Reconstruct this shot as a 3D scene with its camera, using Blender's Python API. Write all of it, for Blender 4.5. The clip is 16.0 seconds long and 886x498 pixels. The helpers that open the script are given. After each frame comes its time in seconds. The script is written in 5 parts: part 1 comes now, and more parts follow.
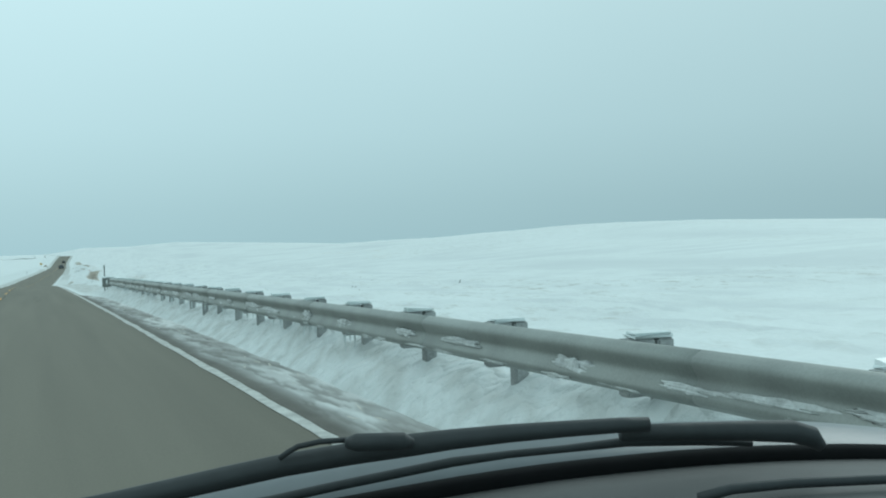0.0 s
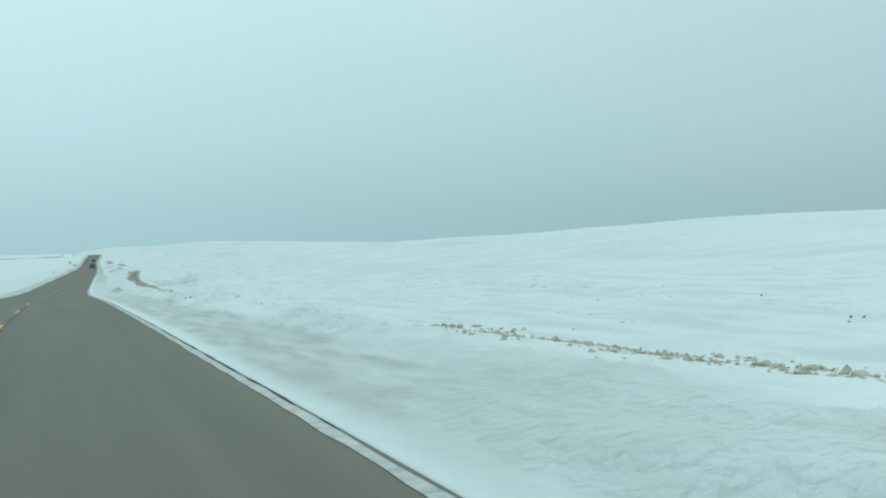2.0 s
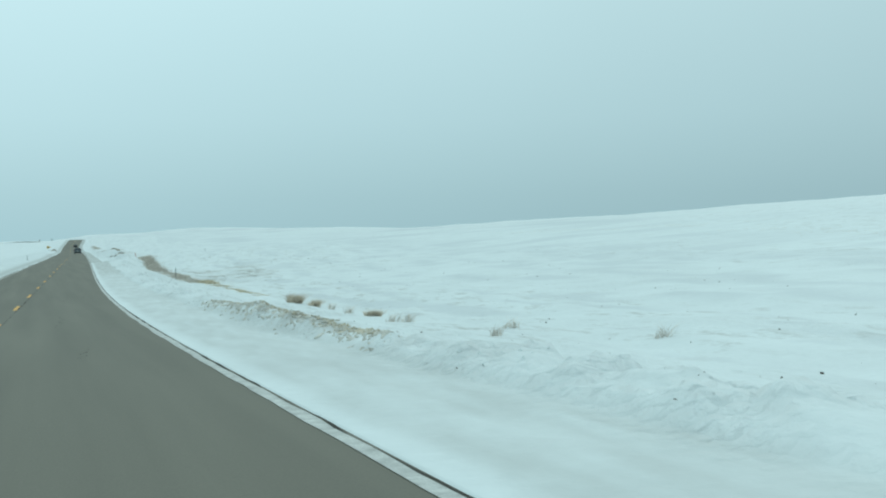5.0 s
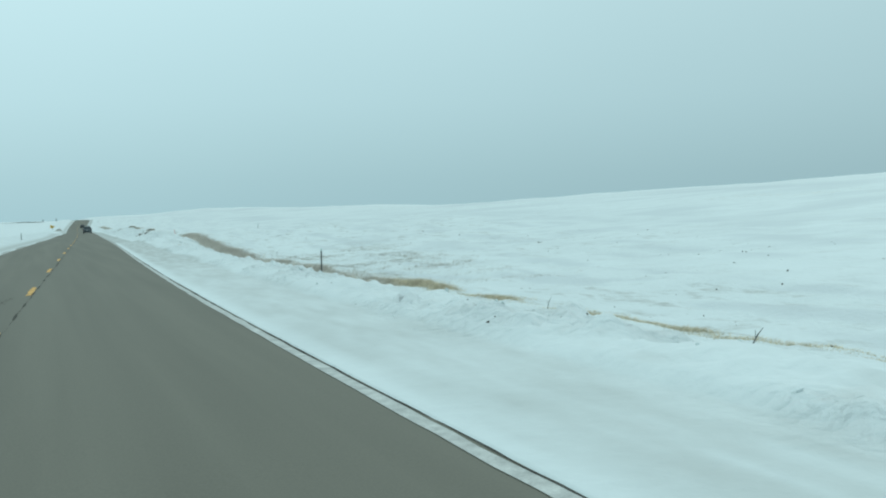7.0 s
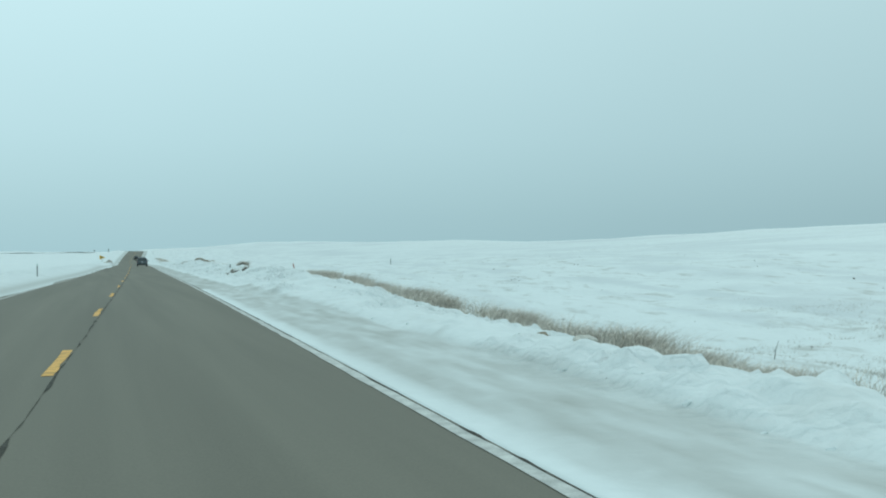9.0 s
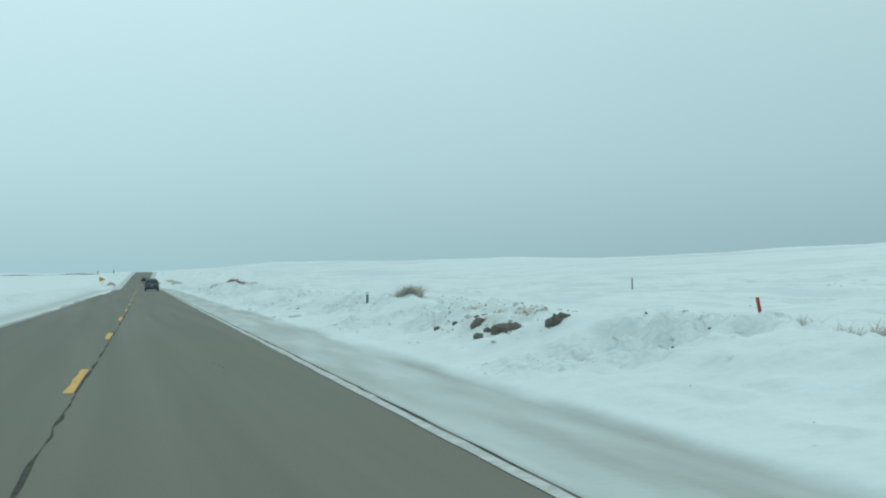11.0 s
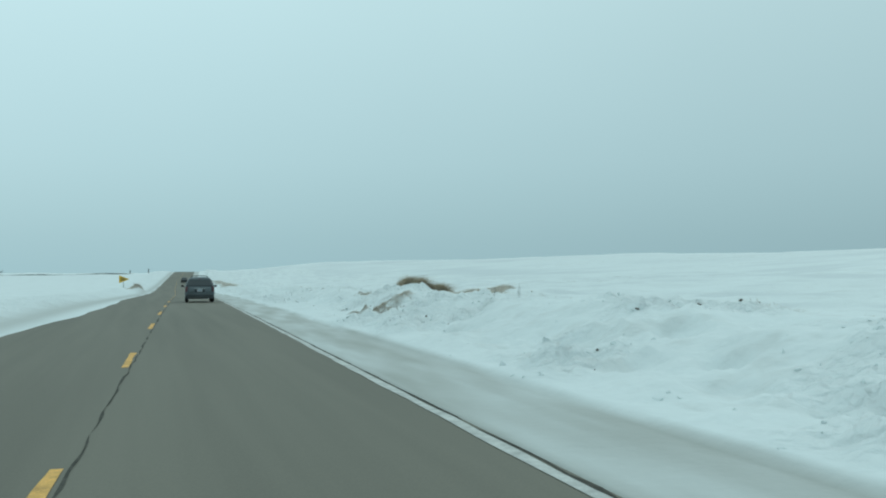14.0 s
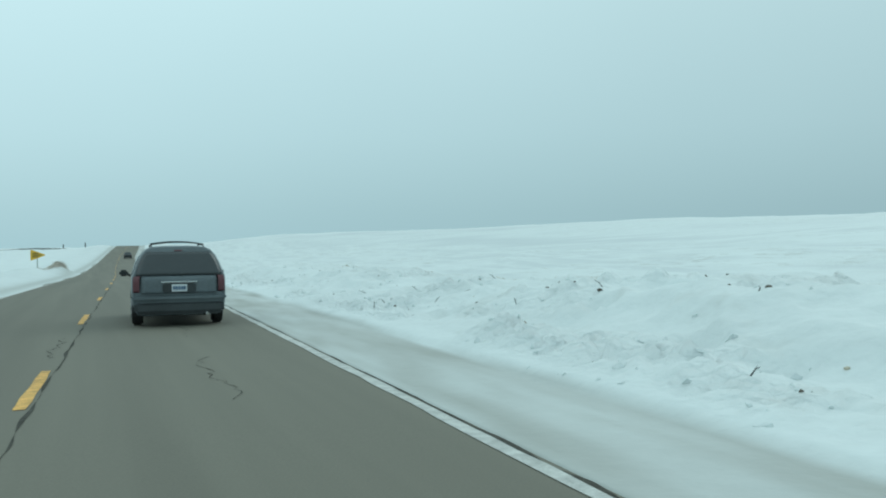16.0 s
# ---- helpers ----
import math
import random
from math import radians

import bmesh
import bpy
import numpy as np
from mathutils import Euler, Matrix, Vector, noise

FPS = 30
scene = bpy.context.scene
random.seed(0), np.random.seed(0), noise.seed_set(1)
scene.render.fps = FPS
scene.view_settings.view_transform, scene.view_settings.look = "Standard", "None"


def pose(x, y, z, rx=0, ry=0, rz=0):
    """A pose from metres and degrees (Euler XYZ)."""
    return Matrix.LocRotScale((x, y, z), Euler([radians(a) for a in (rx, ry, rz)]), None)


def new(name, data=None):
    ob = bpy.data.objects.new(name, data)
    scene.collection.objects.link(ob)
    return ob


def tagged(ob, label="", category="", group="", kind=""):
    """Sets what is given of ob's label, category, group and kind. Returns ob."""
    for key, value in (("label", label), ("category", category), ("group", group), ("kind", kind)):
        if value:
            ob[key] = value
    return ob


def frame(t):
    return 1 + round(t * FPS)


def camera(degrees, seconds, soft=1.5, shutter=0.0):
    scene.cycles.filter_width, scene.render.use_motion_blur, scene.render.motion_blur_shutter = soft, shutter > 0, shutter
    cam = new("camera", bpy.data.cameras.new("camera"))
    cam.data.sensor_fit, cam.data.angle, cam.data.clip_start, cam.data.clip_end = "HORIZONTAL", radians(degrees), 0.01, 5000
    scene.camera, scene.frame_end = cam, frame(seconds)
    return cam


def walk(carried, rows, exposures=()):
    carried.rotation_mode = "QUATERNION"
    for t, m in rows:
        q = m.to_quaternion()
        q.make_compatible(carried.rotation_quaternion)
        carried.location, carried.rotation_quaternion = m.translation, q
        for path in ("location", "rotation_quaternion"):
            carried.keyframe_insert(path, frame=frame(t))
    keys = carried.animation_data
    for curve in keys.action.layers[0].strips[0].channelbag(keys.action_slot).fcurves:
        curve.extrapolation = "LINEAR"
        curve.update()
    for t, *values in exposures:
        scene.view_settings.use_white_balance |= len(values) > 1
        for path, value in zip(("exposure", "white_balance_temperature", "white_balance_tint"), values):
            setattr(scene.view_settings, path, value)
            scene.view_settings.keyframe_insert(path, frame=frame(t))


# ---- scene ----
# ---------- camera and drive ----------
cam = camera(50.73, 16.0, soft=2.0)
# the white edge line's sideways place and the road's height, every 47 m along the road
KNOTS = np.arange(-40, 901, 47.0)
EDGE_X = np.array([-0.000, 0.040, 0.000, -0.069, 0.397, 1.860, 3.855, 5.805, 7.590, 9.257, 11.040, 12.642, 13.865, 15.427, 17.207, 20.220, 22.837, 24.970, 27.010, 28.917, 30.745])
ROAD_Z = np.array([2.590, 2.069, 1.299, 0.23, -1.39, -2.222, -2.446, -2.718, -3.014, -3.166, -3.500, -3.950, -4.100, -3.750, -2.950, -1.000, 0.350, 0.100, -0.600, -1.200, -1.600])


def spline(values, x):
    """Natural cubic spline over KNOTS, level beyond its ends."""
    n, h = len(KNOTS), KNOTS[1] - KNOTS[0]
    a, b = np.zeros((n, n)), np.zeros(n)
    a[0, 0] = a[-1, -1] = 1
    for i in range(1, n - 1):
        a[i, i - 1:i + 2] = (1, 4, 1)
        b[i] = 6 * (values[i - 1] - 2 * values[i] + values[i + 1]) / h ** 2
    m = np.linalg.solve(a, b)
    x = np.clip(x, KNOTS[0], KNOTS[-1])
    i = np.clip(((x - KNOTS[0]) / h).astype(int), 0, n - 2)
    p, q = (KNOTS[i + 1] - x) / h, (x - KNOTS[i]) / h
    return p * values[i] + q * values[i + 1] + ((p ** 3 - p) * m[i] + (q ** 3 - q) * m[i + 1]) * h * h / 6


def road_x(y):
    return spline(EDGE_X, np.asarray(y, float))


def road_z(y):
    y = np.asarray(y, float)
    return spline(ROAD_Z, y) - 0.001 * np.maximum(y - 900, 0)


ROWS = [
    (0, pose(-2.082, 0.000, 3.606, 89.517, 0, -23.733) @ pose(0, 0, 0, 0, 0, -1.609)),
    (0.5, pose(-2.069, 12.024, 3.447, 89.603, 0, -23.552) @ pose(0, 0, 0, 0, 0, -0.809)),
    (1, pose(-2.067, 24.088, 3.268, 89.888, 0, -22.837) @ pose(0, 0, 0, 0, 0, -1.239)),
    (1.5, pose(-2.079, 36.191, 3.069, 89.705, 0, -22.288) @ pose(0, 0, 0, 0, 0, -1.726)),
    (2, pose(-2.104, 48.331, 2.853, 89.612, 0, -22.274) @ pose(0, 0, 0, 0, 0, -1.396)),
    (2.5, pose(-2.144, 60.504, 2.620, 89.831, 0, -22.296) @ pose(0, 0, 0, 0, 0, -1.730)),
    (3, pose(-2.192, 72.709, 2.364, 89.474, 0, -22.382) @ pose(0, 0, 0, 0, 0, -1.927)),
    (5.5, pose(-2.114, 134.071, 0.475, 88.998, 0, -23.612) @ pose(0, 0, 0, 0, 0, -0.735)),
    (6, pose(-1.944, 146.378, 0.085, 88.893, 0, -23.077) @ pose(0, 0, 0, 0, 0, -0.451)),
    (6.5, pose(-1.696, 158.684, -0.232, 88.500, 0, -22.698) @ pose(0, 0, 0, 0, 0, -0.294)),
    (7, pose(-1.375, 170.982, -0.473, 87.912, 0, -23.227) @ pose(0, 0, 0, 0, 0, -1.061)),
    (7.5, pose(-0.994, 183.265, -0.652, 88.150, 0, -23.348) @ pose(0, 0, 0, 0, 0, -1.271)),
    (8, pose(-0.566, 195.526, -0.780, 88.920, 0, -22.926) @ pose(0, 0, 0, 0, 0, -0.565)),
    (8.5, pose(-0.102, 207.757, -0.865, 89.831, 0, -21.700) @ pose(0, 0, 0, 0, 0, -0.049)),
    (9, pose(0.384, 219.949, -0.921, 90.313, 0, -20.355) @ pose(0, 0, 0, 0, 0, 0.066)),
    (11.5, pose(2.800, 280.016, -1.210, 92.263, 0, -19.694) @ pose(0, 0, 0, 0, 0, -0.609)),
    (12, pose(3.254, 291.780, -1.289, 92.896, 0, -18.883) @ pose(0, 0, 0, 0, 0, -1.091)),
    (12.5, pose(3.698, 303.434, -1.370, 92.719, 0, -17.969) @ pose(0, 0, 0, 0, 0, -0.226)),
    (13, pose(4.132, 314.968, -1.448, 91.999, 0, -17.930) @ pose(0, 0, 0, 0, 0, 0.161)),
    (13.5, pose(4.555, 326.368, -1.518, 91.759, 0, -17.781) @ pose(0, 0, 0, 0, 0, -0.042)),
    (14, pose(4.967, 337.622, -1.573, 91.653, 0, -17.626) @ pose(0, 0, 0, 0, 0, -0.193)),
    (14.5, pose(5.369, 348.718, -1.614, 90.783, 0, -18.656) @ pose(0, 0, 0, 0, 0, -0.315)),
    (15, pose(5.768, 359.640, -1.646, 90.219, 0, -19.830) @ pose(0, 0, 0, 0, 0, -0.171)),
    (15.5, pose(6.168, 370.375, -1.675, 90.004, 0, -20.163) @ pose(0, 0, 0, 0, 0, -0.630)),
    (16, pose(6.575, 380.908, -1.710, 89.908, 0, -20.799) @ pose(0, 0, 0, 0, 0, -0.812)),
]
walk(cam, ROWS, [(0, 0.05), (2, 0.05), (2.5, -0.05), (3.2, 0.0), (5.5, 0.05), (9, 0.03), (11.5, -0.08), (12.0, -0.22), (12.5, -0.18), (14, -0.10), (16, 0.02)])

DASH_Y = 293.39
LATE_Y = 266.0

# ---------- world and sun: even overcast winter sky ----------
SUN_ELEV, SUN_AZ = 34.0, -60.0
world = bpy.data.worlds.new("overcast_sky")
scene.world = world
world.use_nodes = True
wn, wl = world.node_tree.nodes, world.node_tree.links
wn.clear()
w_out = wn.new("ShaderNodeOutputWorld")
w_bg = wn.new("ShaderNodeBackground")
w_sky = wn.new("ShaderNodeTexSky")
w_sky.sky_type = "NISHITA"
w_sky.sun_disc = False
w_sky.sun_elevation = radians(SUN_ELEV)
w_sky.sun_rotation = radians(SUN_AZ)
w_sky.air_density, w_sky.dust_density, w_sky.ozone_density = 1.0, 4.0, 1.0
w_tc = wn.new("ShaderNodeTexCoord")
w_sep = wn.new("ShaderNodeSeparateXYZ")
w_ramp = wn.new("ShaderNodeValToRGB")
w_noise = wn.new("ShaderNodeTexNoise")
w_noise.inputs["Scale"].default_value = 1.6
w_noise.inputs["Detail"].default_value = 3.0
w_cloud = wn.new("ShaderNodeMix")
w_cloud.data_type = "RGBA"
w_cloud.blend_type = "MULTIPLY"
w_cloud.inputs["Factor"].default_value = 0.10
w_mix = wn.new("ShaderNodeMix")
w_mix.data_type = "RGBA"
w_mix.inputs["Factor"].default_value = 0.93
w_scale = wn.new("ShaderNodeMix")
w_scale.data_type = "RGBA"
w_scale.blend_type = "MULTIPLY"
w_scale.inputs["Factor"].default_value = 1.0
w_scale.inputs[7].default_value = (0.09, 0.09, 0.09, 1)
er = w_ramp.color_ramp.elements
er[0].position, er[0].color = 0.0, (0.40, 0.63, 0.685, 1)
er[1].position, er[1].color = 1.0, (0.70, 0.97, 1.01, 1)
for pos, col in ((0.04, (0.425, 0.66, 0.715, 1)), (0.12, (0.505, 0.758, 0.812, 1)), (0.28, (0.615, 0.885, 0.93, 1))):
    e = er.new(pos)
    e.color = col
wl.new(w_tc.outputs["Generated"], w_sep.inputs[0])
wl.new(w_sep.outputs["Z"], w_ramp.inputs["Fac"])
wl.new(w_tc.outputs["Generated"], w_noise.inputs["Vector"])
wl.new(w_ramp.outputs["Color"], w_cloud.inputs[6])
wl.new(w_noise.outputs["Fac"], w_cloud.inputs[7])
# the cloud is thinner towards the sun
w_dot = wn.new("ShaderNodeVectorMath")
w_dot.operation = "DOT_PRODUCT"
w_dot.inputs[1].default_value = (-0.80, 0.25, 0.15)
w_side = wn.new("ShaderNodeMath")
w_side.operation = "MULTIPLY_ADD"
w_side.inputs[1].default_value, w_side.inputs[2].default_value = 0.26, 0.95
wl.new(w_tc.outputs["Generated"], w_dot.inputs[0])
wl.new(w_dot.outputs["Value"], w_side.inputs[0])
wl.new(w_side.outputs[0], w_bg.inputs["Strength"])
wl.new(w_sky.outputs["Color"], w_scale.inputs[6])
wl.new(w_scale.outputs[2], w_mix.inputs[6])
wl.new(w_cloud.outputs[2], w_mix.inputs[7])
wl.new(w_mix.outputs[2], w_bg.inputs["Color"])
wl.new(w_bg.outputs[0], w_out.inputs[0])

sun_data = bpy.data.lights.new("sun", "SUN")
sun_data.energy, sun_data.angle, sun_data.color = 0.75, radians(34), (0.86, 1.0, 0.99)
sun = new("sun", sun_data)
sun.matrix_world = pose(0, 0, 80, 90 - SUN_ELEV, 0, 180 + SUN_AZ)


# ---------- materials ----------
def material(name, color, rough=0.7, metal=0.0, vary=0.15, scale=4.0, fine=40.0, bump=0.2, bump_dist=0.01, tint=None, spec=0.5, island=False, stretch=None):
    """A surface with variation at two scales and a fine relief, in metres."""
    m = bpy.data.materials.new(name)
    m.use_nodes = True
    n, l = m.node_tree.nodes, m.node_tree.links
    b = n["Principled BSDF"]
    b.inputs["Roughness"].default_value = rough
    b.inputs["Metallic"].default_value = metal
    b.inputs["Specular IOR Level"].default_value = spec
    geo = n.new("ShaderNodeNewGeometry")
    n1, n2 = n.new("ShaderNodeTexNoise"), n.new("ShaderNodeTexNoise")
    n1.inputs["Scale"].default_value, n1.inputs["Detail"].default_value = scale, 4.0
    n2.inputs["Scale"].default_value, n2.inputs["Detail"].default_value = fine, 3.0
    if stretch:
        vm = n.new("ShaderNodeVectorMath")
        vm.operation = "MULTIPLY"
        vm.inputs[1].default_value = stretch
        l.new(geo.outputs["Position"], vm.inputs[0])
        l.new(vm.outputs["Vector"], n1.inputs["Vector"])
    else:
        l.new(geo.outputs["Position"], n1.inputs["Vector"])
    l.new(geo.outputs["Position"], n2.inputs["Vector"])
    ramp = n.new("ShaderNodeValToRGB")
    lo = tuple(c * (1 - vary) for c in color)
    hi = tuple(min(1, c * (1 + vary)) for c in (tint or color))
    ramp.color_ramp.elements[0].position, ramp.color_ramp.elements[0].color = 0.3, (*lo, 1)
    ramp.color_ramp.elements[1].position, ramp.color_ramp.elements[1].color = 0.7, (*hi, 1)
    add = n.new("ShaderNodeMath")
    add.operation = "MULTIPLY_ADD"
    add.inputs[1].default_value = 0.45
    l.new(n2.outputs["Fac"], add.inputs[0])
    sub = n.new("ShaderNodeMath")
    sub.operation = "MULTIPLY_ADD"
    sub.inputs[1].default_value, sub.inputs[2].default_value = 0.75, -0.1
    l.new(n1.outputs["Fac"], sub.inputs[0])
    l.new(sub.outputs[0], add.inputs[2])
    if island:
        rnd = n.new("ShaderNodeMath")
        rnd.operation = "MULTIPLY_ADD"
        rnd.inputs[1].default_value, rnd.inputs[2].default_value = 0.5, -0.25
        l.new(geo.outputs["Random Per Island"], rnd.inputs[0])
        plus = n.new("ShaderNodeMath")
        l.new(add.outputs[0], plus.inputs[0])
        l.new(rnd.outputs[0], plus.inputs[1])
        l.new(plus.outputs[0], ramp.inputs["Fac"])
    else:
        l.new(add.outputs[0], ramp.inputs["Fac"])
    l.new(ramp.outputs["Color"], b.inputs["Base Color"])
    if bump:
        bp = n.new("ShaderNodeBump")
        bp.inputs["Strength"].default_value, bp.inputs["Distance"].default_value = bump, bump_dist
        l.new(n2.outputs["Fac"], bp.inputs["Height"])
        l.new(bp.outputs["Normal"], b.inputs["Normal"])
    return m


M_SNOW = material("packed_snow", (0.655, 0.70, 0.70), 0.75, vary=0.05, scale=0.35, fine=5.0, bump=0.5, bump_dist=0.05, spec=0.2)
def mix_in(m, attribute, color, amount=1.0):
    """Blends dirt or painted dimming of its own shape, held in a point attribute, over a material's colour."""
    n, l = m.node_tree.nodes, m.node_tree.links
    sock = n["Principled BSDF"].inputs["Base Color"]
    src = sock.links[0].from_socket
    at_ = n.new("ShaderNodeAttribute")
    at_.attribute_name = attribute
    mul = n.new("ShaderNodeMath")
    mul.operation = "MULTIPLY"
    mul.inputs[1].default_value = amount
    l.new(at_.outputs["Fac"], mul.inputs[0])
    mx = n.new("ShaderNodeMix")
    mx.data_type = "RGBA"
    l.new(mul.outputs[0], mx.inputs["Factor"])
    l.new(src, mx.inputs[6])
    mx.inputs[7].default_value = (*color, 1)
    l.new(mx.outputs[2], sock)


def roughen(m, attribute, scale, dist):
    """A second, coarser relief where a point attribute says the surface is broken."""
    n, l = m.node_tree.nodes, m.node_tree.links
    geo = n.new("ShaderNodeNewGeometry")
    vor = n.new("ShaderNodeTexVoronoi")
    vor.inputs["Scale"].default_value = scale
    no = n.new("ShaderNodeTexNoise")
    no.inputs["Scale"].default_value, no.inputs["Detail"].default_value = scale * 0.8, 5.0
    l.new(geo.outputs["Position"], vor.inputs["Vector"])
    l.new(geo.outputs["Position"], no.inputs["Vector"])
    su = n.new("ShaderNodeMath")
    su.operation = "MULTIPLY_ADD"
    su.inputs[1].default_value = -0.6
    l.new(vor.outputs["Distance"], su.inputs[0])
    l.new(no.outputs["Fac"], su.inputs[2])
    at_ = n.new("ShaderNodeAttribute")
    at_.attribute_name = attribute
    mu = n.new("ShaderNodeMath")
    mu.operation = "MULTIPLY"
    l.new(at_.outputs["Fac"], mu.inputs[0])
    l.new(su.outputs[0], mu.inputs[1])
    bp = n.new("ShaderNodeBump")
    bp.inputs["Strength"].default_value, bp.inputs["Distance"].default_value = 1.0, dist
    l.new(mu.outputs[0], bp.inputs["Height"])
    sock = n["Principled BSDF"].inputs["Normal"]
    first = sock.links[0].from_node
    l.new(bp.outputs["Normal"], first.inputs["Normal"])


def fleck(m, attribute, color, scale, stretch):
    """Small broken flecks of stubble and crust showing through, where a point attribute allows them."""
    n, l = m.node_tree.nodes, m.node_tree.links
    sock = n["Principled BSDF"].inputs["Base Color"]
    src = sock.links[0].from_socket
    geo = n.new("ShaderNodeNewGeometry")
    vm = n.new("ShaderNodeVectorMath")
    vm.operation = "MULTIPLY"
    vm.inputs[1].default_value = stretch
    l.new(geo.outputs["Position"], vm.inputs[0])
    no = n.new("ShaderNodeTexNoise")
    no.inputs["Scale"].default_value, no.inputs["Detail"].default_value, no.inputs["Roughness"].default_value = scale, 8.0, 0.68
    l.new(vm.outputs["Vector"], no.inputs["Vector"])
    mr = n.new("ShaderNodeMapRange")
    mr.inputs["From Min"].default_value, mr.inputs["From Max"].default_value = 0.53, 0.72
    l.new(no.outputs["Fac"], mr.inputs["Value"])
    at_ = n.new("ShaderNodeAttribute")
    at_.attribute_name = attribute
    mu = n.new("ShaderNodeMath")
    mu.operation = "MULTIPLY"
    l.new(at_.outputs["Fac"], mu.inputs[0])
    l.new(mr.outputs["Result"], mu.inputs[1])
    mx = n.new("ShaderNodeMix")
    mx.data_type = "RGBA"
    l.new(mu.outputs[0], mx.inputs["Factor"])
    l.new(src, mx.inputs[6])
    mx.inputs[7].default_value = (*color, 1)
    l.new(mx.outputs[2], sock)


roughen(M_SNOW, "rubble", 6.0, 0.10)
fleck(M_SNOW, "flecks", (0.40, 0.405, 0.375), 1.1, (1.0, 0.45, 1.0))
mix_in(M_SNOW, "slush", (0.36, 0.37, 0.345))
# thin bare streaks, and haze-like dimming of the field put into the snow's colour
mix_in(M_SNOW, "stubble", (0.56, 0.60, 0.61))
mix_in(M_SNOW, "soil", (0.225, 0.20, 0.155))
M_ASPHALT = material("salt_dusted_asphalt", (0.152, 0.143, 0.114), 0.8, vary=0.16, scale=1.3, fine=55.0, bump=0.25, bump_dist=0.004, spec=0.3, stretch=(1.0, 0.03, 1.0))
M_WHITE = material("worn_white_paint", (0.46, 0.465, 0.44), 0.7, vary=0.3, scale=6, fine=50)
M_YELLOW = material("worn_yellow_paint", (0.62, 0.335, 0.075), 0.7, vary=0.4, scale=6, fine=50)
M_CRACK = material("dark_crack_filler", (0.068, 0.066, 0.057), 0.95, vary=0.4, scale=6, fine=50, spec=0.1)
M_STEEL = material("galvanised_steel", (0.27, 0.29, 0.275), 0.55, metal=0.35, vary=0.15, scale=3, fine=60, bump=0.1)
M_WOOD = material("weathered_post_wood", (0.13, 0.135, 0.13), 0.85, vary=0.3, scale=8, fine=70)
M_POST = material("snow_dusted_post_wood", (0.33, 0.345, 0.34), 0.85, vary=0.35, scale=6, fine=60)
M_GRASS = material("dry_grass", (0.60, 0.525, 0.425), 0.9, vary=0.35, scale=2, fine=20, bump=0, island=True)
M_SOIL = material("dark_soil", (0.12, 0.105, 0.085), 0.95, vary=0.4, scale=3, fine=25, bump=0.6, bump_dist=0.03)
M_DIRTY = material("dirty_snow", (0.55, 0.53, 0.48), 0.85, vary=0.25, scale=2, fine=14, bump=0.5, bump_dist=0.03, spec=0.2)
M_FROST = material("grey_spattered_snow", (0.50, 0.525, 0.52), 0.85, vary=0.25, scale=9, fine=40, bump=0.5, bump_dist=0.02, spec=0.2)
M_ICE = material("clear_ice", (0.62, 0.68, 0.68), 0.3, vary=0.1, scale=6, fine=40)
M_BODY = material("van_paint", (0.112, 0.138, 0.15), 0.42, vary=0.25, scale=1.5, fine=30, bump=0.03)
M_LOWER = material("van_cladding_and_shade", (0.04, 0.047, 0.05), 0.6, vary=0.3, scale=2, fine=30, bump=0.05)
M_GLASS = material("dark_tinted_glass", (0.042, 0.051, 0.055), 0.2, vary=0.1, scale=1, fine=20, bump=0)
M_TYRE = material("tyre_rubber", (0.018, 0.018, 0.018), 0.85, vary=0.2, scale=4, fine=60)
M_RIM = material("grey_alloy", (0.30, 0.31, 0.32), 0.4, metal=0.7, vary=0.1)
M_CHROME = material("chrome", (0.65, 0.67, 0.68), 0.2, metal=1.0, vary=0.05)
M_RED = material("tail_lamp_red", (0.125, 0.04, 0.048), 0.35, vary=0.15, bump=0)
M_PLATE = material("plate_white", (0.66, 0.70, 0.72), 0.5, vary=0.06)
M_BLUE = material("plate_print", (0.06, 0.13, 0.22), 0.5, vary=0.1)
M_BLACK = material("black_plastic", (0.022, 0.027, 0.029), 0.6, vary=0.2, scale=6, fine=60, bump=0.1)
M_SEAL = material("black_rubber_seal", (0.006, 0.0065, 0.007), 0.95, vary=0.2, scale=6, fine=60, bump=0.1, spec=0.1)
M_DASH = material("grey_dashboard_vinyl", (0.085, 0.085, 0.083), 0.7, vary=0.08, scale=3, fine=350, bump=0.25, bump_dist=0.001)
M_SIGN = material("pennant_yellow", (0.72, 0.42, 0.03), 0.5, vary=0.08)
M_SIGNPRINT = material("sign_black_print", (0.05, 0.045, 0.03), 0.6)
M_TREE = material("bare_winter_trees", (0.10, 0.105, 0.10), 0.9, vary=0.3, bump=0)
M_PAINT2 = material("camera_car_paint", (0.075, 0.09, 0.098), 0.35, vary=0.15, scale=3, fine=40, bump=0.02)


# ---------- small building helpers ----------
def part(name, bm, mat, parent=None, label="", smooth=False):
    me = bpy.data.meshes.new(name)
    if smooth:
        for f in bm.faces:
            f.smooth = True
    bm.to_mesh(me)
    bm.free()
    me.materials.append(mat)
    ob = new(name, me)
    if parent is not None:
        ob.parent = parent
    if label:
        tagged(ob, label)
    return ob


def pydata(name, verts, faces, mat, parent=None, label="", smooth=True):
    me = bpy.data.meshes.new(name)
    me.from_pydata(verts, [], faces)
    if smooth:
        me.polygons.foreach_set("use_smooth", [True] * len(me.polygons))
    me.materials.append(mat)
    me.update()
    ob = new(name, me)
    if parent is not None:
        ob.parent = parent
    if label:
        tagged(ob, label)
    return ob


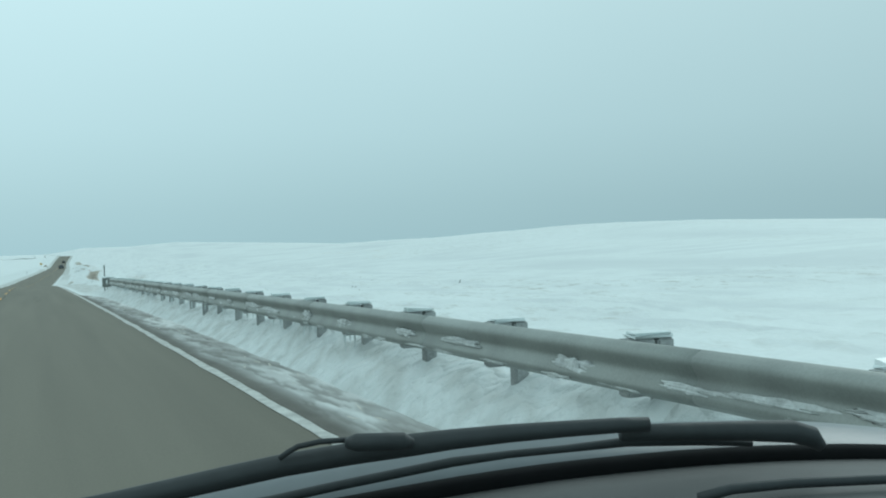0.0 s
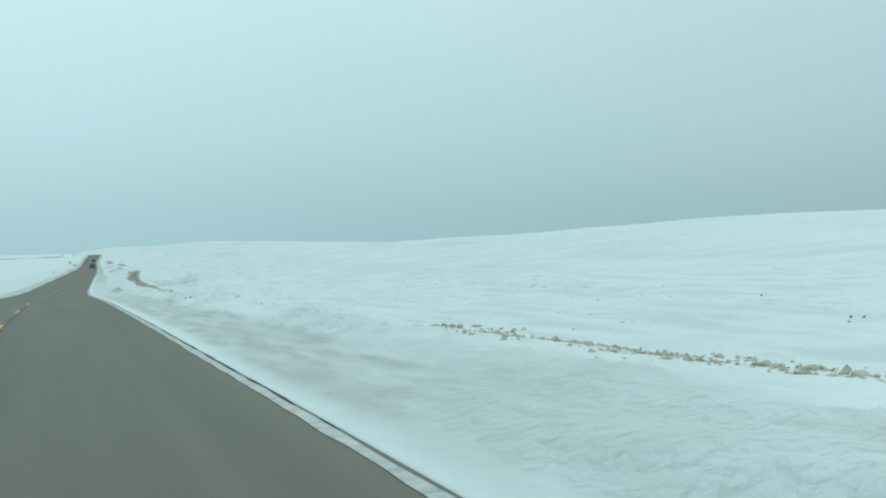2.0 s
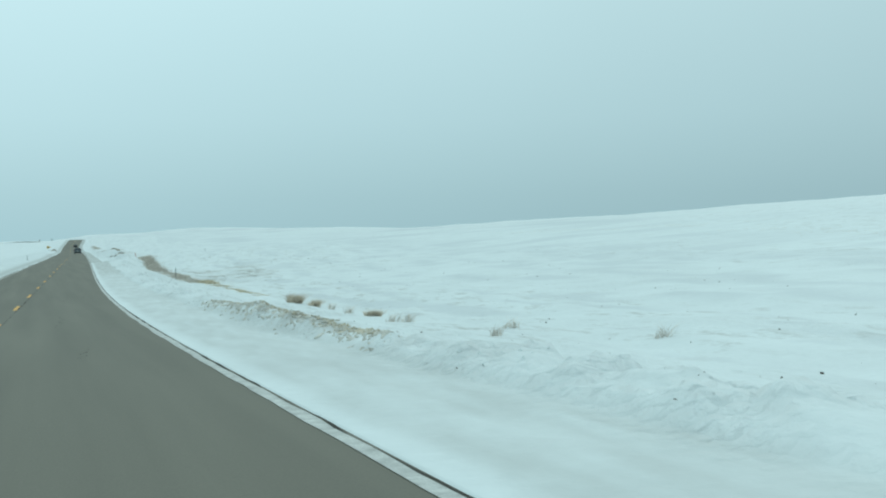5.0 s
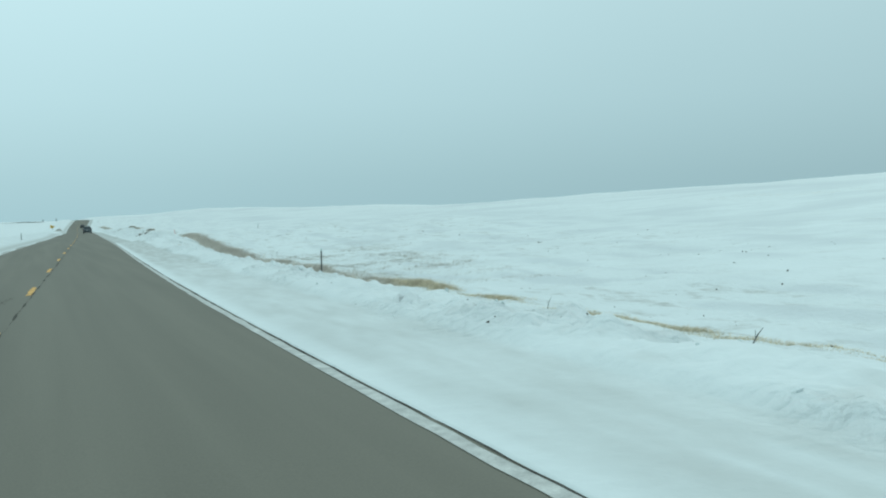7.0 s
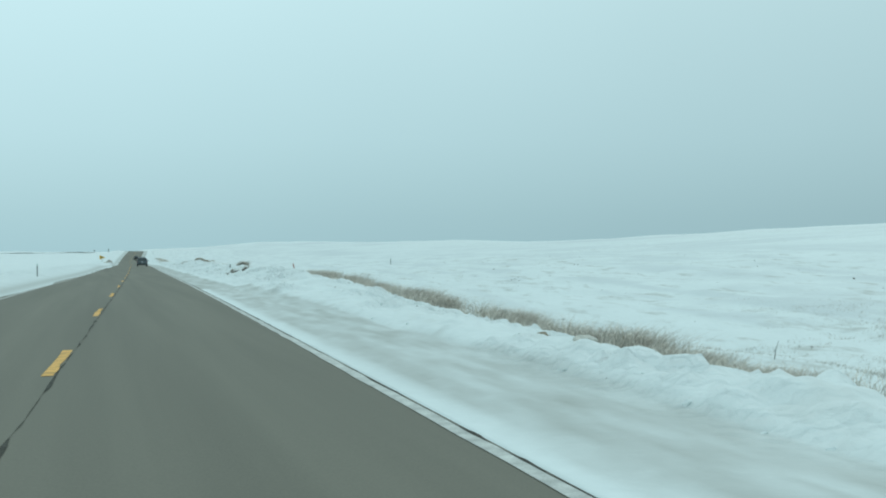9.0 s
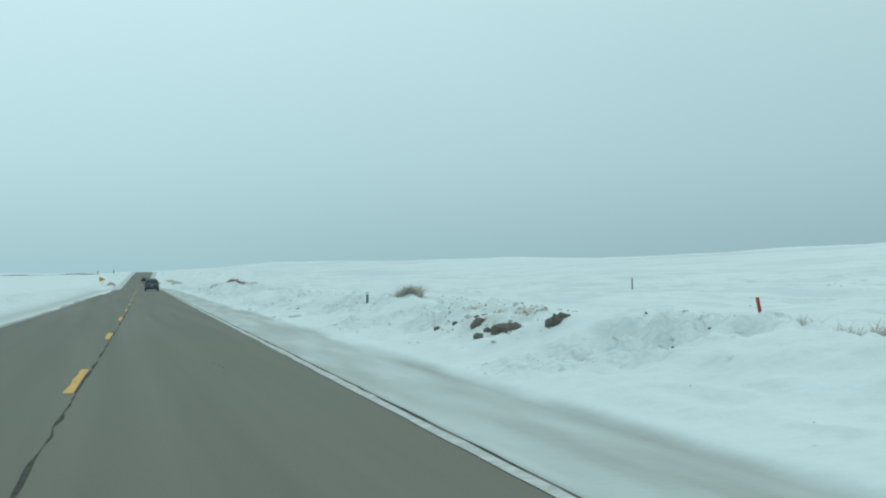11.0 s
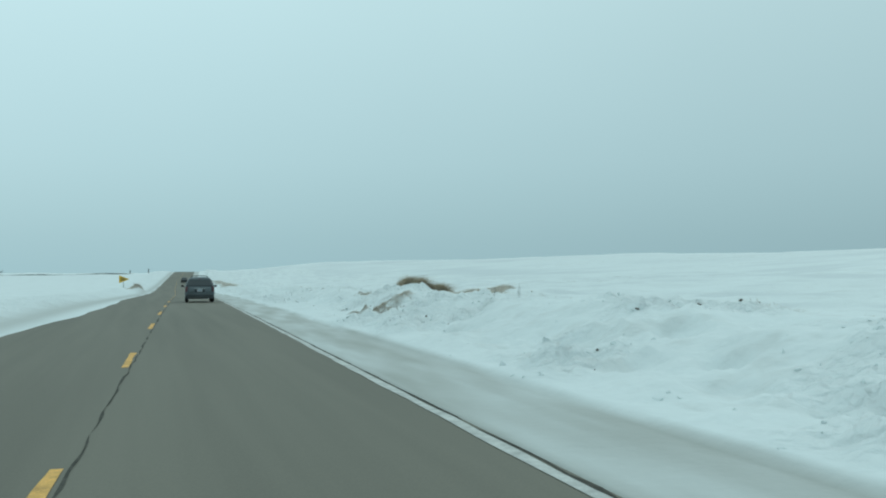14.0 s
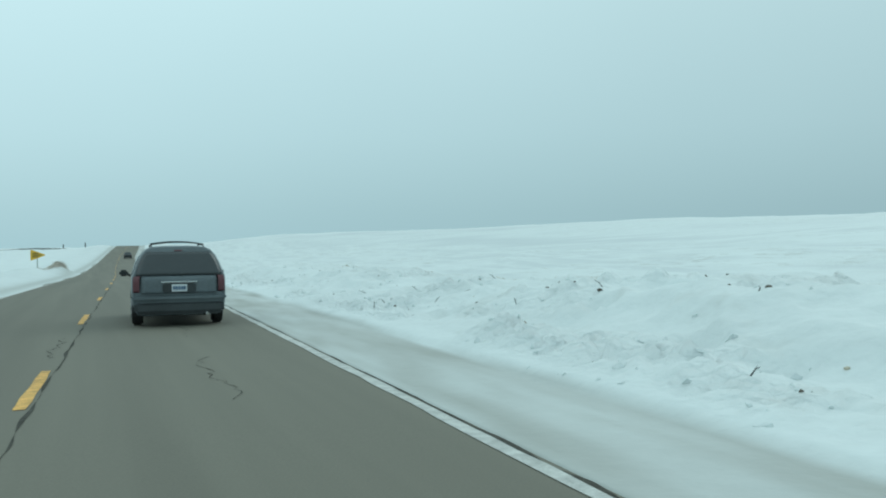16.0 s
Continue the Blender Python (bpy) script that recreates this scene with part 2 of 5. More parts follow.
def empty(name, x, y, z, rz=0.0):
    ob = new(name)
    ob.matrix_world = pose(x, y, z, 0, 0, rz)
    return ob


def box(bm, cx, cy, cz, sx, sy, sz, bevel=0.0, rot=None):
    m = Matrix.Translation((cx, cy, cz))
    if rot is not None:
        m = m @ rot
    r = bmesh.ops.create_cube(bm, size=1.0, matrix=m @ Matrix.Diagonal((sx, sy, sz, 1)))
    if bevel:
        es = list({e for v in r["verts"] for e in v.link_edges})
        bmesh.ops.bevel(bm, geom=es, offset=bevel, segments=2, affect="EDGES")
    return bm


def rod(bm, a, b, r1, r2=None, seg=8):
    a, b = Vector(a), Vector(b)
    d = b - a
    m = Matrix.Translation((a + b) / 2) @ d.to_track_quat("Z", "Y").to_matrix().to_4x4()
    bmesh.ops.create_cone(bm, cap_ends=True, segments=seg, radius1=r1, radius2=r1 if r2 is None else r2, depth=d.length, matrix=m)
    return bm


def loft(rings, closed=True, caps=True):
    """A skin over rings of equal length."""
    bm = bmesh.new()
    vs = [[bm.verts.new(p) for p in ring] for ring in rings]
    n = len(rings[0])
    for a, b in zip(vs, vs[1:]):
        for i in range(n if closed else n - 1):
            j = (i + 1) % n
            bm.faces.new((a[i], a[j], b[j], b[i]))
    if caps and closed:
        bm.faces.new(list(reversed(vs[0])))
        bm.faces.new(vs[-1])
    bmesh.ops.recalc_face_normals(bm, faces=bm.faces)
    return bm


def lattice(ix, iy, seed):
    h = (ix.astype(np.int64) * 374761393 + iy.astype(np.int64) * 668265263 + seed * 1442695041) & 0xFFFFFFFF
    h = ((h ^ (h >> 13)) * 1274126177) & 0xFFFFFFFF
    return ((h ^ (h >> 16)) & 0xFFFF) / 65535.0


def vnoise(x, y, seed=0):
    x, y = np.asarray(x, float), np.asarray(y, float)
    ix, iy = np.floor(x), np.floor(y)
    fx, fy = x - ix, y - iy
    fx, fy = fx * fx * (3 - 2 * fx), fy * fy * (3 - 2 * fy)
    a, b = lattice(ix, iy, seed), lattice(ix + 1, iy, seed)
    c, d = lattice(ix, iy + 1, seed), lattice(ix + 1, iy + 1, seed)
    return (a + (b - a) * fx) * (1 - fy) + (c + (d - c) * fx) * fy


def fbm(x, y, seed=0, octaves=4):
    out, amp, total = 0.0, 1.0, 0.0
    for k in range(octaves):
        out = out + amp * vnoise(x * 2 ** k, y * 2 ** k, seed + 17 * k)
        total += amp
        amp *= 0.5
    return out / total


def clumps(x, y, seed=0):
    """Broken blocks: one rounded lump of random height in each cell."""
    x, y = np.asarray(x, float), np.asarray(y, float)
    ix, iy = np.floor(x), np.floor(y)
    out = np.zeros(np.broadcast(x, y).shape)
    for dx in (-1, 0, 1):
        for dy in (-1, 0, 1):
            cx, cy = ix + dx, iy + dy
            px, py = cx + lattice(cx, cy, seed), cy + lattice(cx, cy, seed + 5)
            r = 0.35 + 0.5 * lattice(cx, cy, seed + 9)
            d2 = ((x - px) ** 2 + (y - py) ** 2) / (r * r)
            out = np.maximum(out, lattice(cx, cy, seed + 13) ** 2 * np.clip(1 - d2, 0, 1) ** 0.6)
    return out


def ramp01(v, a, b):
    t = np.clip((v - a) / (b - a), 0, 1)
    return t * t * (3 - 2 * t)


def bump1(v, c, w):
    return np.exp(-((v - c) / w) ** 2)


# ---------- the lie of the land ----------
LANE = 3.6


CREST_Y = [60, 120, 180, 240, 300, 360, 420, 500, 600, 720, 900, 1200, 1800, 3000]
CREST_Z = [3.2, 5.9, 7.5, 6.9, 5.2, 4.7, 4.6, 2.9, 5.6, 5.8, 8.6, 12.0, 10.0, 14.0]


def crest(y):
    """Height of the hill's crest, 130 m to the right of the road."""
    return sum(np.interp(y + d, CREST_Y, CREST_Z) for d in (-45, -30, -15, 0, 15, 30, 45)) / 7


def height(s, y):
    """Ground height; s is the distance to the right of the white edge line."""
    s, y = np.asarray(s, float), np.asarray(y, float)
    z = road_z(y)
    # right-hand side: guard rail stretch, open verge, ploughed bank
    late = ramp01(y, LATE_Y - 40, LATE_Y + 12)
    early = 1 - ramp01(y, 46, 62)
    mid = (1 - late) * (1 - early)
    bare = 1 - ramp01(y, 42, 53)
    wob = (vnoise(y / 7.0, y * 0 + 3.3, 5) - 0.5) * 0.9
    cover = -0.12 + 0.135 * ramp01(s, 0.03 + 0.57 * bare + 0.05 * wob, 0.13 + 0.92 * bare + 0.05 * wob) + 0.03 * ramp01(s, 0.3, 1.2)
    tall = 0.56 + 0.30 * (vnoise(y / 14.0, y * 0 + 8.1, 71) - 0.35)
    bank = late * (0.09 * ramp01(s + 0.12 * wob, 1.55, 1.75) + tall * (0.2 * ramp01(s, 1.7, 3.2) + 0.8 * ramp01(s + 0.4 * wob, 2.9, 5.4)) - 0.45 * ramp01(s, 7.0, 12) - 0.7 * bump1(s, 7.9, 1.4) * (1 - ramp01(y, 294, 304)))
    low = mid * (0.07 * ramp01(s + 0.10 * wob, 2.22, 2.40) + 0.13 * bump1(s + wob * 0.5, 3.1, 0.7) - 0.85 * ramp01(s, 3.2, 7.6) - 0.35 * ramp01(s, 8, 13))
    railside = early * (0.36 * ramp01(s + 0.25 * wob, 0.75, 1.55) + 0.20 * ramp01(s, 0.7, 1.2) * (fbm(s * 3.0, y * 2.2, 57, 4) - 0.45) - 1.0 * ramp01(s, 2.2, 8.0) - 0.5 * ramp01(s, 10, 26))
    spill = mid * bump1(y, 145.5, 6.0) * 0.22 * bump1(s, 2.62, 0.34)
    heap = late * (0.24 * bump1(y, 285.3, 2.0) * bump1(s, 3.9, 0.8) + 0.18 * bump1(y, 367.6, 1.6) * bump1(s, 4.0, 0.5) + 0.16 * bump1(to_rim(s, y), 0.0, 0.18)
                   + 0.46 * bump1(y, 377.0, 2.0) * bump1(s, 7.1, 1.1) + 0.45 * bump1(y, 369.5, 3.5) * bump1(s, 8.9, 1.1) + 0.10 * bump1(y, 297, 2.0) * bump1(s, 5.4, 0.9))
    rough = ramp01(s, 1.6 - 0.7 * early, 2.5 - 1.0 * early) * (1 - 0.85 * ramp01(s, 5.5, 10))
    chunks = (fbm(s * 0.55, y * 0.45, 11, 5) - 0.5) * (0.42 * late + 0.16 * mid + 0.22 * early)
    worn = 0.2 + 0.25 * mid + 0.8 * ramp01(fbm(s * 0.45, y * 0.4, 68, 3), 0.38, 0.68)
    blocks = 0.10 * clumps(s * 1.5, y * 1.3, 23) + 0.11 * clumps(s * 2.8 + 0.4, y * 2.3, 29) + 0.07 * clumps(s * 4.6 + 0.2, y * 3.4, 33)
    lumps = blocks * worn * (1.8 * late + 1.2 * mid * ramp01(s, 2.2, 2.7) * (1 - 0.75 * bump1(y, 145, 10)) + 1.4 * early * (1 - ramp01(s, 2.6, 4.0)) + 0.4 * mid * bump1(y, 145, 7) * bump1(s, 2.62, 0.7))
    pits = -0.22 * clumps(s * 1.1 + 0.3, y * 0.9, 83) * (late + 0.7 * mid) * ramp01(s, 2.3, 3.2) * (1 - ramp01(s, 6, 9))
    crust = ramp01(s, 0.5, 1.4) * (fbm(s * 2.2, y * 0.35, 53, 3) - 0.5) * 0.045
    right = cover + bank + low + railside + spill + heap + rough * (chunks + lumps + pits) + crust
    rise = np.clip(s - 12, 0, 118) / 118
    base = 0.24 * late - 1.08 * mid - 1.26 * early
    hill = (crest(y) - z - base) * (0.8 * rise + 0.2 * rise * rise) - 0.035 * np.clip(s - 130, 0, 700)
    drift = (fbm(s / 18, y / 30, 31, 3) - 0.5) * 0.5 * ramp01(s, 10, 40) + (fbm(s / 2.6, y / 6.0, 37, 5) - 0.5) * 0.42 * ramp01(s, 5, 12) * (1 - 0.6 * ramp01(s, 40, 120))
    wind = (fbm(s / 0.8, y / 1.5, 39, 4) - 0.5) * 0.20 * ramp01(s, 6, 10) * (1 - ramp01(s, 22, 45))
    right = right + hill + drift + wind
    # left-hand side
    q = -s - 7.2 + 0.75 * bump1(y, 388, 24)
    left = -0.12 + 0.14 * ramp01(q + 0.3 * (vnoise(y / 6.0, y * 0 + 2.0, 77) - 0.5), -0.05, 0.2) + 0.02 * ramp01(q, 0.4, 1.0) + ramp01(q, 1.3, 3.6) * 0.30 - 0.75 * ramp01(q, 5, 12)
    left = left + ramp01(q, 1.4, 3.0) * (np.maximum(fbm(q * 1.1, y * 0.8, 41, 4) - 0.5, -0.08)) * 0.5
    left = left + (fbm(q / 20, y / 30, 47, 3) - 0.5) * 1.0 * ramp01(q, 14, 50) + 0.5 * bump1(y, 478, 5) * bump1(q, 4.5, 1.8) + 1.0 * bump1(y, 488, 5) * bump1(q, 2.2, 1.2)
    side = np.where(s > 0, right, np.where(s < -6.1, left, -0.12))
    return z + side


RIM = ((2.65, 367.2), (3.4, 367.9), (4.05, 368.5), (4.55, 368.75), (4.65, 368.2), (4.25, 367.1), (3.4, 366.1), (2.6, 365.4))


def to_rim(s, y):
    """Distance to the torn rim of the cut bank."""
    best = np.full(np.broadcast(s, y).shape, 99.0)
    for (a, b), (c_, d) in zip(RIM, RIM[1:]):
        t = np.clip(((s - a) * (c_ - a) + (y - b) * (d - b)) / ((c_ - a) ** 2 + (d - b) ** 2), 0, 1)
        best = np.minimum(best, np.hypot(s - a - t * (c_ - a), y - b - t * (d - b)))
    return best


TABLE_Y = np.arange(-450, 3700, 0.5)
TABLE_X, TABLE_Z = road_x(TABLE_Y).tolist(), road_z(TABLE_Y).tolist()


def lerp(table, y):
    k = (y + 450) * 2
    i = int(k)
    return table[i] + (table[i + 1] - table[i]) * (k - i)


def rx(y):
    return lerp(TABLE_X, y)


def rz(y):
    return lerp(TABLE_Z, y)


def surface(s, y):
    return float(height(np.array([s]), np.array([y]))[0])


def at(s, y):
    """World place on the ground, s metres right of the white edge line."""
    return rx(y) + s, y, surface(s, y)


def build_ground():
    ss = np.concatenate([-np.geomspace(3200, 30, 22), -np.arange(28, 12.5, -1.5), -np.arange(12.5, 7.7, -0.35), [-7.6, -7.5, -7.4, -7.3, -7.2, -7.1, -7.0, -6.9, -6.8, -6.7, -6.6, -6.5, -6.4, -6.3, -6.2, -6.05, -4, -1.5],
                         [0.03, 0.06, 0.09, 0.12, 0.15, 0.2, 0.28, 0.4, 0.55, 0.7], np.arange(0.85, 7.0, 0.11), np.arange(7.0, 11.0, 0.25), np.arange(11.2, 20, 0.5), np.arange(20.5, 45, 1.4), np.geomspace(46, 3200, 34)])
    ys = np.concatenate([-np.geomspace(400, 12, 8), np.arange(-10, 60, 0.2), np.arange(60, 420, 0.16), np.arange(420, 560, 0.9), np.arange(561, 800, 6), np.geomspace(806, 3600, 30)])
    S, Y = np.meshgrid(ss, ys)
    Z = height(S, Y)
    X = road_x(Y) + S
    n, m = S.shape
    verts = np.stack([X.ravel(), Y.ravel(), Z.ravel()], 1)
    i = np.arange(n * m).reshape(n, m)
    faces = np.stack([i[:-1, :-1].ravel(), i[:-1, 1:].ravel(), i[1:, 1:].ravel(), i[1:, :-1].ravel()], 1)
    ob = pydata("ground", verts.tolist(), faces.tolist(), M_SNOW)
    edge = (vnoise(Y / 5.0, Y * 0 + 3.3, 59) - 0.5) * 0.18
    late_slush = (1 - ramp01(S + edge + (fbm(S, Y / 2, 61, 3) - 0.5) * 0.12, 1.58, 1.72)) * (0.55 + 0.9 * (fbm(S * 2.6, Y / 3.0, 63, 4) - 0.3))
    mid_slush = (1 - ramp01(S + edge * 1.6, 2.15, 2.42)) * ramp01(S, 0.2, 0.6) * (0.20 + 0.5 * (fbm(S * 5.0, Y / 1.2, 62, 5) - 0.3))
    slush = np.where(S > 0, np.where(Y > 264, late_slush, mid_slush * (1 + 0.9 * (1 - ramp01(Y, 95, 130)) + 0.9 * ramp01(Y, 195, 225)) * ramp01(Y, 50, 60)), 0.7 * bump1(-S - 7.2, 0.9, 0.8))
    slush = np.maximum(slush, (1 - ramp01(Y, 48, 56)) * ramp01(S, 0.5, 0.9) * (1 - ramp01(S + edge, 1.3, 2.2)) * (0.06 + 0.4 * ramp01(fbm(S * 6.0, Y * 4.0, 96, 5), 0.46, 0.66)))
    slush = np.maximum(slush, 0.5 * bump1(Y, 57, 8) * ramp01(S, 0.1, 0.4) * (1 - ramp01(S + 3 * edge, 2.6, 4.6)) * (0.35 + 0.9 * (fbm(S * 3.0, Y * 1.2, 98, 5) - 0.2)))
    slush = np.clip(slush, 0, 1) * (np.abs(S + 3.6) < 9)
    rubble = ramp01(S, 1.5, 2.4) * (1 - ramp01(S, 8, 14)) * ramp01(Y, 58, 70) * (0.15 + 0.85 * ramp01(fbm(S * 0.45, Y * 0.4, 68, 3), 0.38, 0.68))
    rubble = np.maximum(rubble, 0.55 * ramp01(S, 7, 9) * (1 - ramp01(S, 30, 60)) * ramp01(fbm(S * 0.35, Y * 0.12, 69, 4), 0.45, 0.62))
    rubble = np.maximum(rubble, 0.9 * ramp01(S, 0.6, 0.9) * (1 - ramp01(S, 2.6, 4.0)) * (1 - ramp01(Y, 52, 64)))
    rubble = np.maximum(rubble, ramp01(-S - 7.2, 0.8, 2.0) * (S > -16) * 0.8)
    soil = np.maximum(1.4 * bump1(Y, 145.0, 7.5) * bump1(S, 2.80, 0.34), 1.1 * bump1(to_rim(S, Y), 0.0, 0.2))
    soil = np.maximum(soil, 0.35 * bump1(Y, 285.2, 2.0) * bump1(S, 3.9, 0.8))
    soil = np.maximum(soil, 0.13 * ((S > 2.2) & (S < 8)) * ramp01(fbm(S * 1.9, Y * 1.6, 64, 4), 0.55, 0.72))
    soil = soil * ramp01(fbm(S * 2.0, Y * 1.7, 65, 4), 0.38, 0.62)
    # streaky tint: bare field, plus painted dimming of the snow on the right
    field = ramp01(S, 25, 60) * (S < 235) * ramp01(fbm(S / 6.0, Y / 70.0, 66, 4), 0.50, 0.70)
    field = np.maximum(field, ramp01(S, 8, 14) * (1 - ramp01(S, 60, 110)) * ramp01(fbm(S / 0.9, Y / 7.0, 67, 4), 0.52, 0.68) * 0.8)
    flecks = ramp01(S, 5, 9) * (1 - 0.6 * ramp01(S, 60, 200)) * (0.25 + 0.75 * ramp01(fbm(S / 14.0, Y / 22.0, 97, 4), 0.40, 0.62))
    flecks = np.maximum(flecks, 0.9 * bump1(Y, 222, 22) * bump1(S, 13, 6))
    for nm, val in (("flecks", flecks), ("slush", slush), ("rubble", rubble), ("soil", soil), ("stubble", field)):
        att = ob.data.attributes.new(nm, "FLOAT", "POINT")
        att.data.foreach_set("value", val.ravel().astype(np.float32))
    tagged(ob, "snow-covered rolling farmland with ploughed banks beside the road", "snow field", kind="structure")


def strip(name, s0, s1, y0, y1, lift, mat, parent=None, label="", step=4.0, jitter=0.0, seed=1):
    ys = np.arange(y0, y1 + 0.01, step)
    if ys[-1] < y1 - 0.01:
        ys = np.append(ys, y1)
    cx, cz = road_x(ys), road_z(ys)
    j0 = (vnoise(ys * 1.3, ys * 0 + seed, seed) - 0.5) * jitter
    j1 = (vnoise(ys * 1.7, ys * 0 + seed + 9, seed + 3) - 0.5) * jitter
    verts, faces = [], []
    for k in range(len(ys)):
        verts += [(cx[k] + s0 + j0[k], ys[k], cz[k] + lift), (cx[k] + s1 + j1[k], ys[k], cz[k] + lift)]
        if k:
            a = 2 * k - 2
            faces.append((a, a + 1, a + 3, a + 2))
    return pydata(name, verts, faces, mat, parent, label, smooth=False)


build_ground()


def build_road():
    ys = np.concatenate([np.arange(-60, 900, 4.0), np.arange(900, 1500, 20.0)])
    cx, cz = road_x(ys), road_z(ys)
    prof = [(-7.95, -0.14), (-7.9, 0.0), (-3.6, 0.0), (1.25, 0.0), (1.3, -0.14)]
    verts, faces = [], []
    for k in range(len(ys)):
        verts += [(cx[k] + s, ys[k], cz[k] + z) for s, z in prof]
        if k:
            for j in range(len(prof) - 1):
                a = len(prof) * (k - 1) + j
                faces.append((a, a + 1, a + 1 + len(prof), a + len(prof)))
    road = pydata("road", verts, faces, M_ASPHALT, smooth=False)
    tagged(road, "two-lane grey asphalt highway dusted with salt", "road", kind="structure")
    strip("edge_line", -0.07, 0.06, -60, 900, 0.006, M_WHITE, road, "worn white edge line", 0.5, 0.035, 2)
    strip("edge_line", -7.26, -7.14, -60, 900, 0.006, M_WHITE, road, "worn white edge line", 2.0, 0.03, 5)
    worn_rng = random.Random(3)
    y = DASH_Y - 12.19 * 27
    while y < 700:
        if y > -50:
            strip("lane_dash", -LANE - 0.06, -LANE + 0.06, y + worn_rng.uniform(-0.5, 0.1), y + 3.05 + worn_rng.uniform(-0.2, 0.5), 0.006, M_YELLOW, road, step=0.25, jitter=0.035, seed=int(y) % 50)
        y += 12.19
    return road


road = build_road()



# ---------- slush on the shoulder, cracks and seams ----------


def build_shoulder():
    """Bare asphalt shoulder beside the guard rail, half covered with blown slush."""
    ss, ys = np.linspace(0.07, 1.24, 34), np.arange(-12, 66, 0.12)
    S, Y = np.meshgrid(ss, ys)
    streak = 0.45 * ramp01(fbm(S * 7.0 + Y * 0.35, Y * 0.7, 92, 4), 0.38, 0.62) + 0.55 * ramp01(fbm(S * 13.0 + Y * 0.6, Y * 2.2, 95, 4), 0.40, 0.60)
    inner = ramp01(S + (fbm(S * 1.2, Y / 3.0, 91, 3) - 0.5) * 0.4, 0.10, 0.45)
    patch = ramp01(fbm(S * 1.1, Y * 0.3, 94, 3), 0.35, 0.6)
    cover = np.clip(inner * (0.28 + 0.72 * streak) * (0.55 + 0.6 * patch) + 0.9 * ramp01(S, 0.75, 1.15), 0, 1)
    cover = np.maximum(cover, 0.85 * ramp01(Y + 6 * (S - 0.5), 49, 57) * ramp01(S, 0.08, 0.35))
    Z = road_z(Y) + 0.004 + 0.022 * cover - 0.2 * ramp01(Y, 50, 55)
    i = np.arange(S.size).reshape(S.shape)
    faces = np.stack([i[:-1, :-1].ravel(), i[:-1, 1:].ravel(), i[1:, 1:].ravel(), i[1:, :-1].ravel()], 1)
    ob = pydata("road_shoulder", np.stack([(road_x(Y) + S).ravel(), Y.ravel(), Z.ravel()], 1).tolist(), faces.tolist(), M_SHOULDER)
    att = ob.data.attributes.new("slush", "FLOAT", "POINT")
    att.data.foreach_set("value", cover.ravel().astype(np.float32))
    tagged(ob, "asphalt shoulder half covered with grey slush", "shoulder", kind="structure")


M_SHOULDER = material("slushy_asphalt", (0.12, 0.115, 0.10), 0.75, vary=0.2, scale=2.0, fine=40.0, bump=0.3, bump_dist=0.006, spec=0.3)
mix_in(M_SHOULDER, "slush", (0.62, 0.64, 0.63))
build_shoulder()


def slush_streaks():
    """Wind-blown snow streaks over the bare shoulder beside the guard rail."""
    rng = random.Random(4)
    verts, faces = [], []
    for k in range(160):
        y = rng.uniform(-6, 52)
        s = 0.2 + 1.0 * rng.random() ** 0.6
        ln, w = rng.uniform(0.10, 0.5), rng.uniform(0.004, 0.016) * (0.5 + s)
        base = len(verts)
        steps = 6
        drift_s = rng.uniform(-0.08, 0.12)
        for j in range(steps + 1):
            t = j / steps
            ww = w * math.sin(math.pi * min(max(t, 0.03), 0.97)) * rng.uniform(0.6, 1.2)
            yy, sc = y + ln * t, s + drift_s * t + rng.uniform(-0.01, 0.01)
            x = rx(yy)
            z = rz(yy)
            verts += [(x + sc - ww, yy, z + 0.012), (x + sc, yy, z + 0.024), (x + sc + ww, yy, z + 0.012)]
            if j:
                a = base + 3 * (j - 1)
                faces += [(a, a + 1, a + 4, a + 3), (a + 1, a + 2, a + 5, a + 4)]
    ob = pydata("snow_streaks", verts, faces, M_DIRTY)
    tagged(ob, "thin wind-blown snow streaks on the bare asphalt shoulder", "snow", kind="stuff")


slush_streaks()


def crack(s0, y0, s1, y1, width, seed):
    """A jagged sealed crack in the asphalt."""
    rng = random.Random(seed)
    n = max(4, int(math.hypot(s1 - s0, y1 - y0) / 0.14))
    verts, faces = [], []
    d = 0.0
    for j in range(n + 1):
        t = j / n
        d = 0.6 * d + rng.uniform(-0.085, 0.085)
        s, y = s0 + (s1 - s0) * t + (d if abs(y1 - y0) > abs(s1 - s0) else 0), y0 + (y1 - y0) * t + (d if abs(y1 - y0) <= abs(s1 - s0) else 0)
        w = width * rng.uniform(0.1, 0.75)
        x, z = rx(y) + s, rz(y) + 0.005
        if abs(y1 - y0) > abs(s1 - s0):
            verts += [(x - w, y, z), (x + w, y, z)]
        else:
            verts += [(x, y - w, z), (x, y + w, z)]
        if j:
            a = 2 * j - 2
            faces.append((a, a + 1, a + 3, a + 2))
    pydata("road_crack", verts, faces, M_CRACK, road, smooth=False)


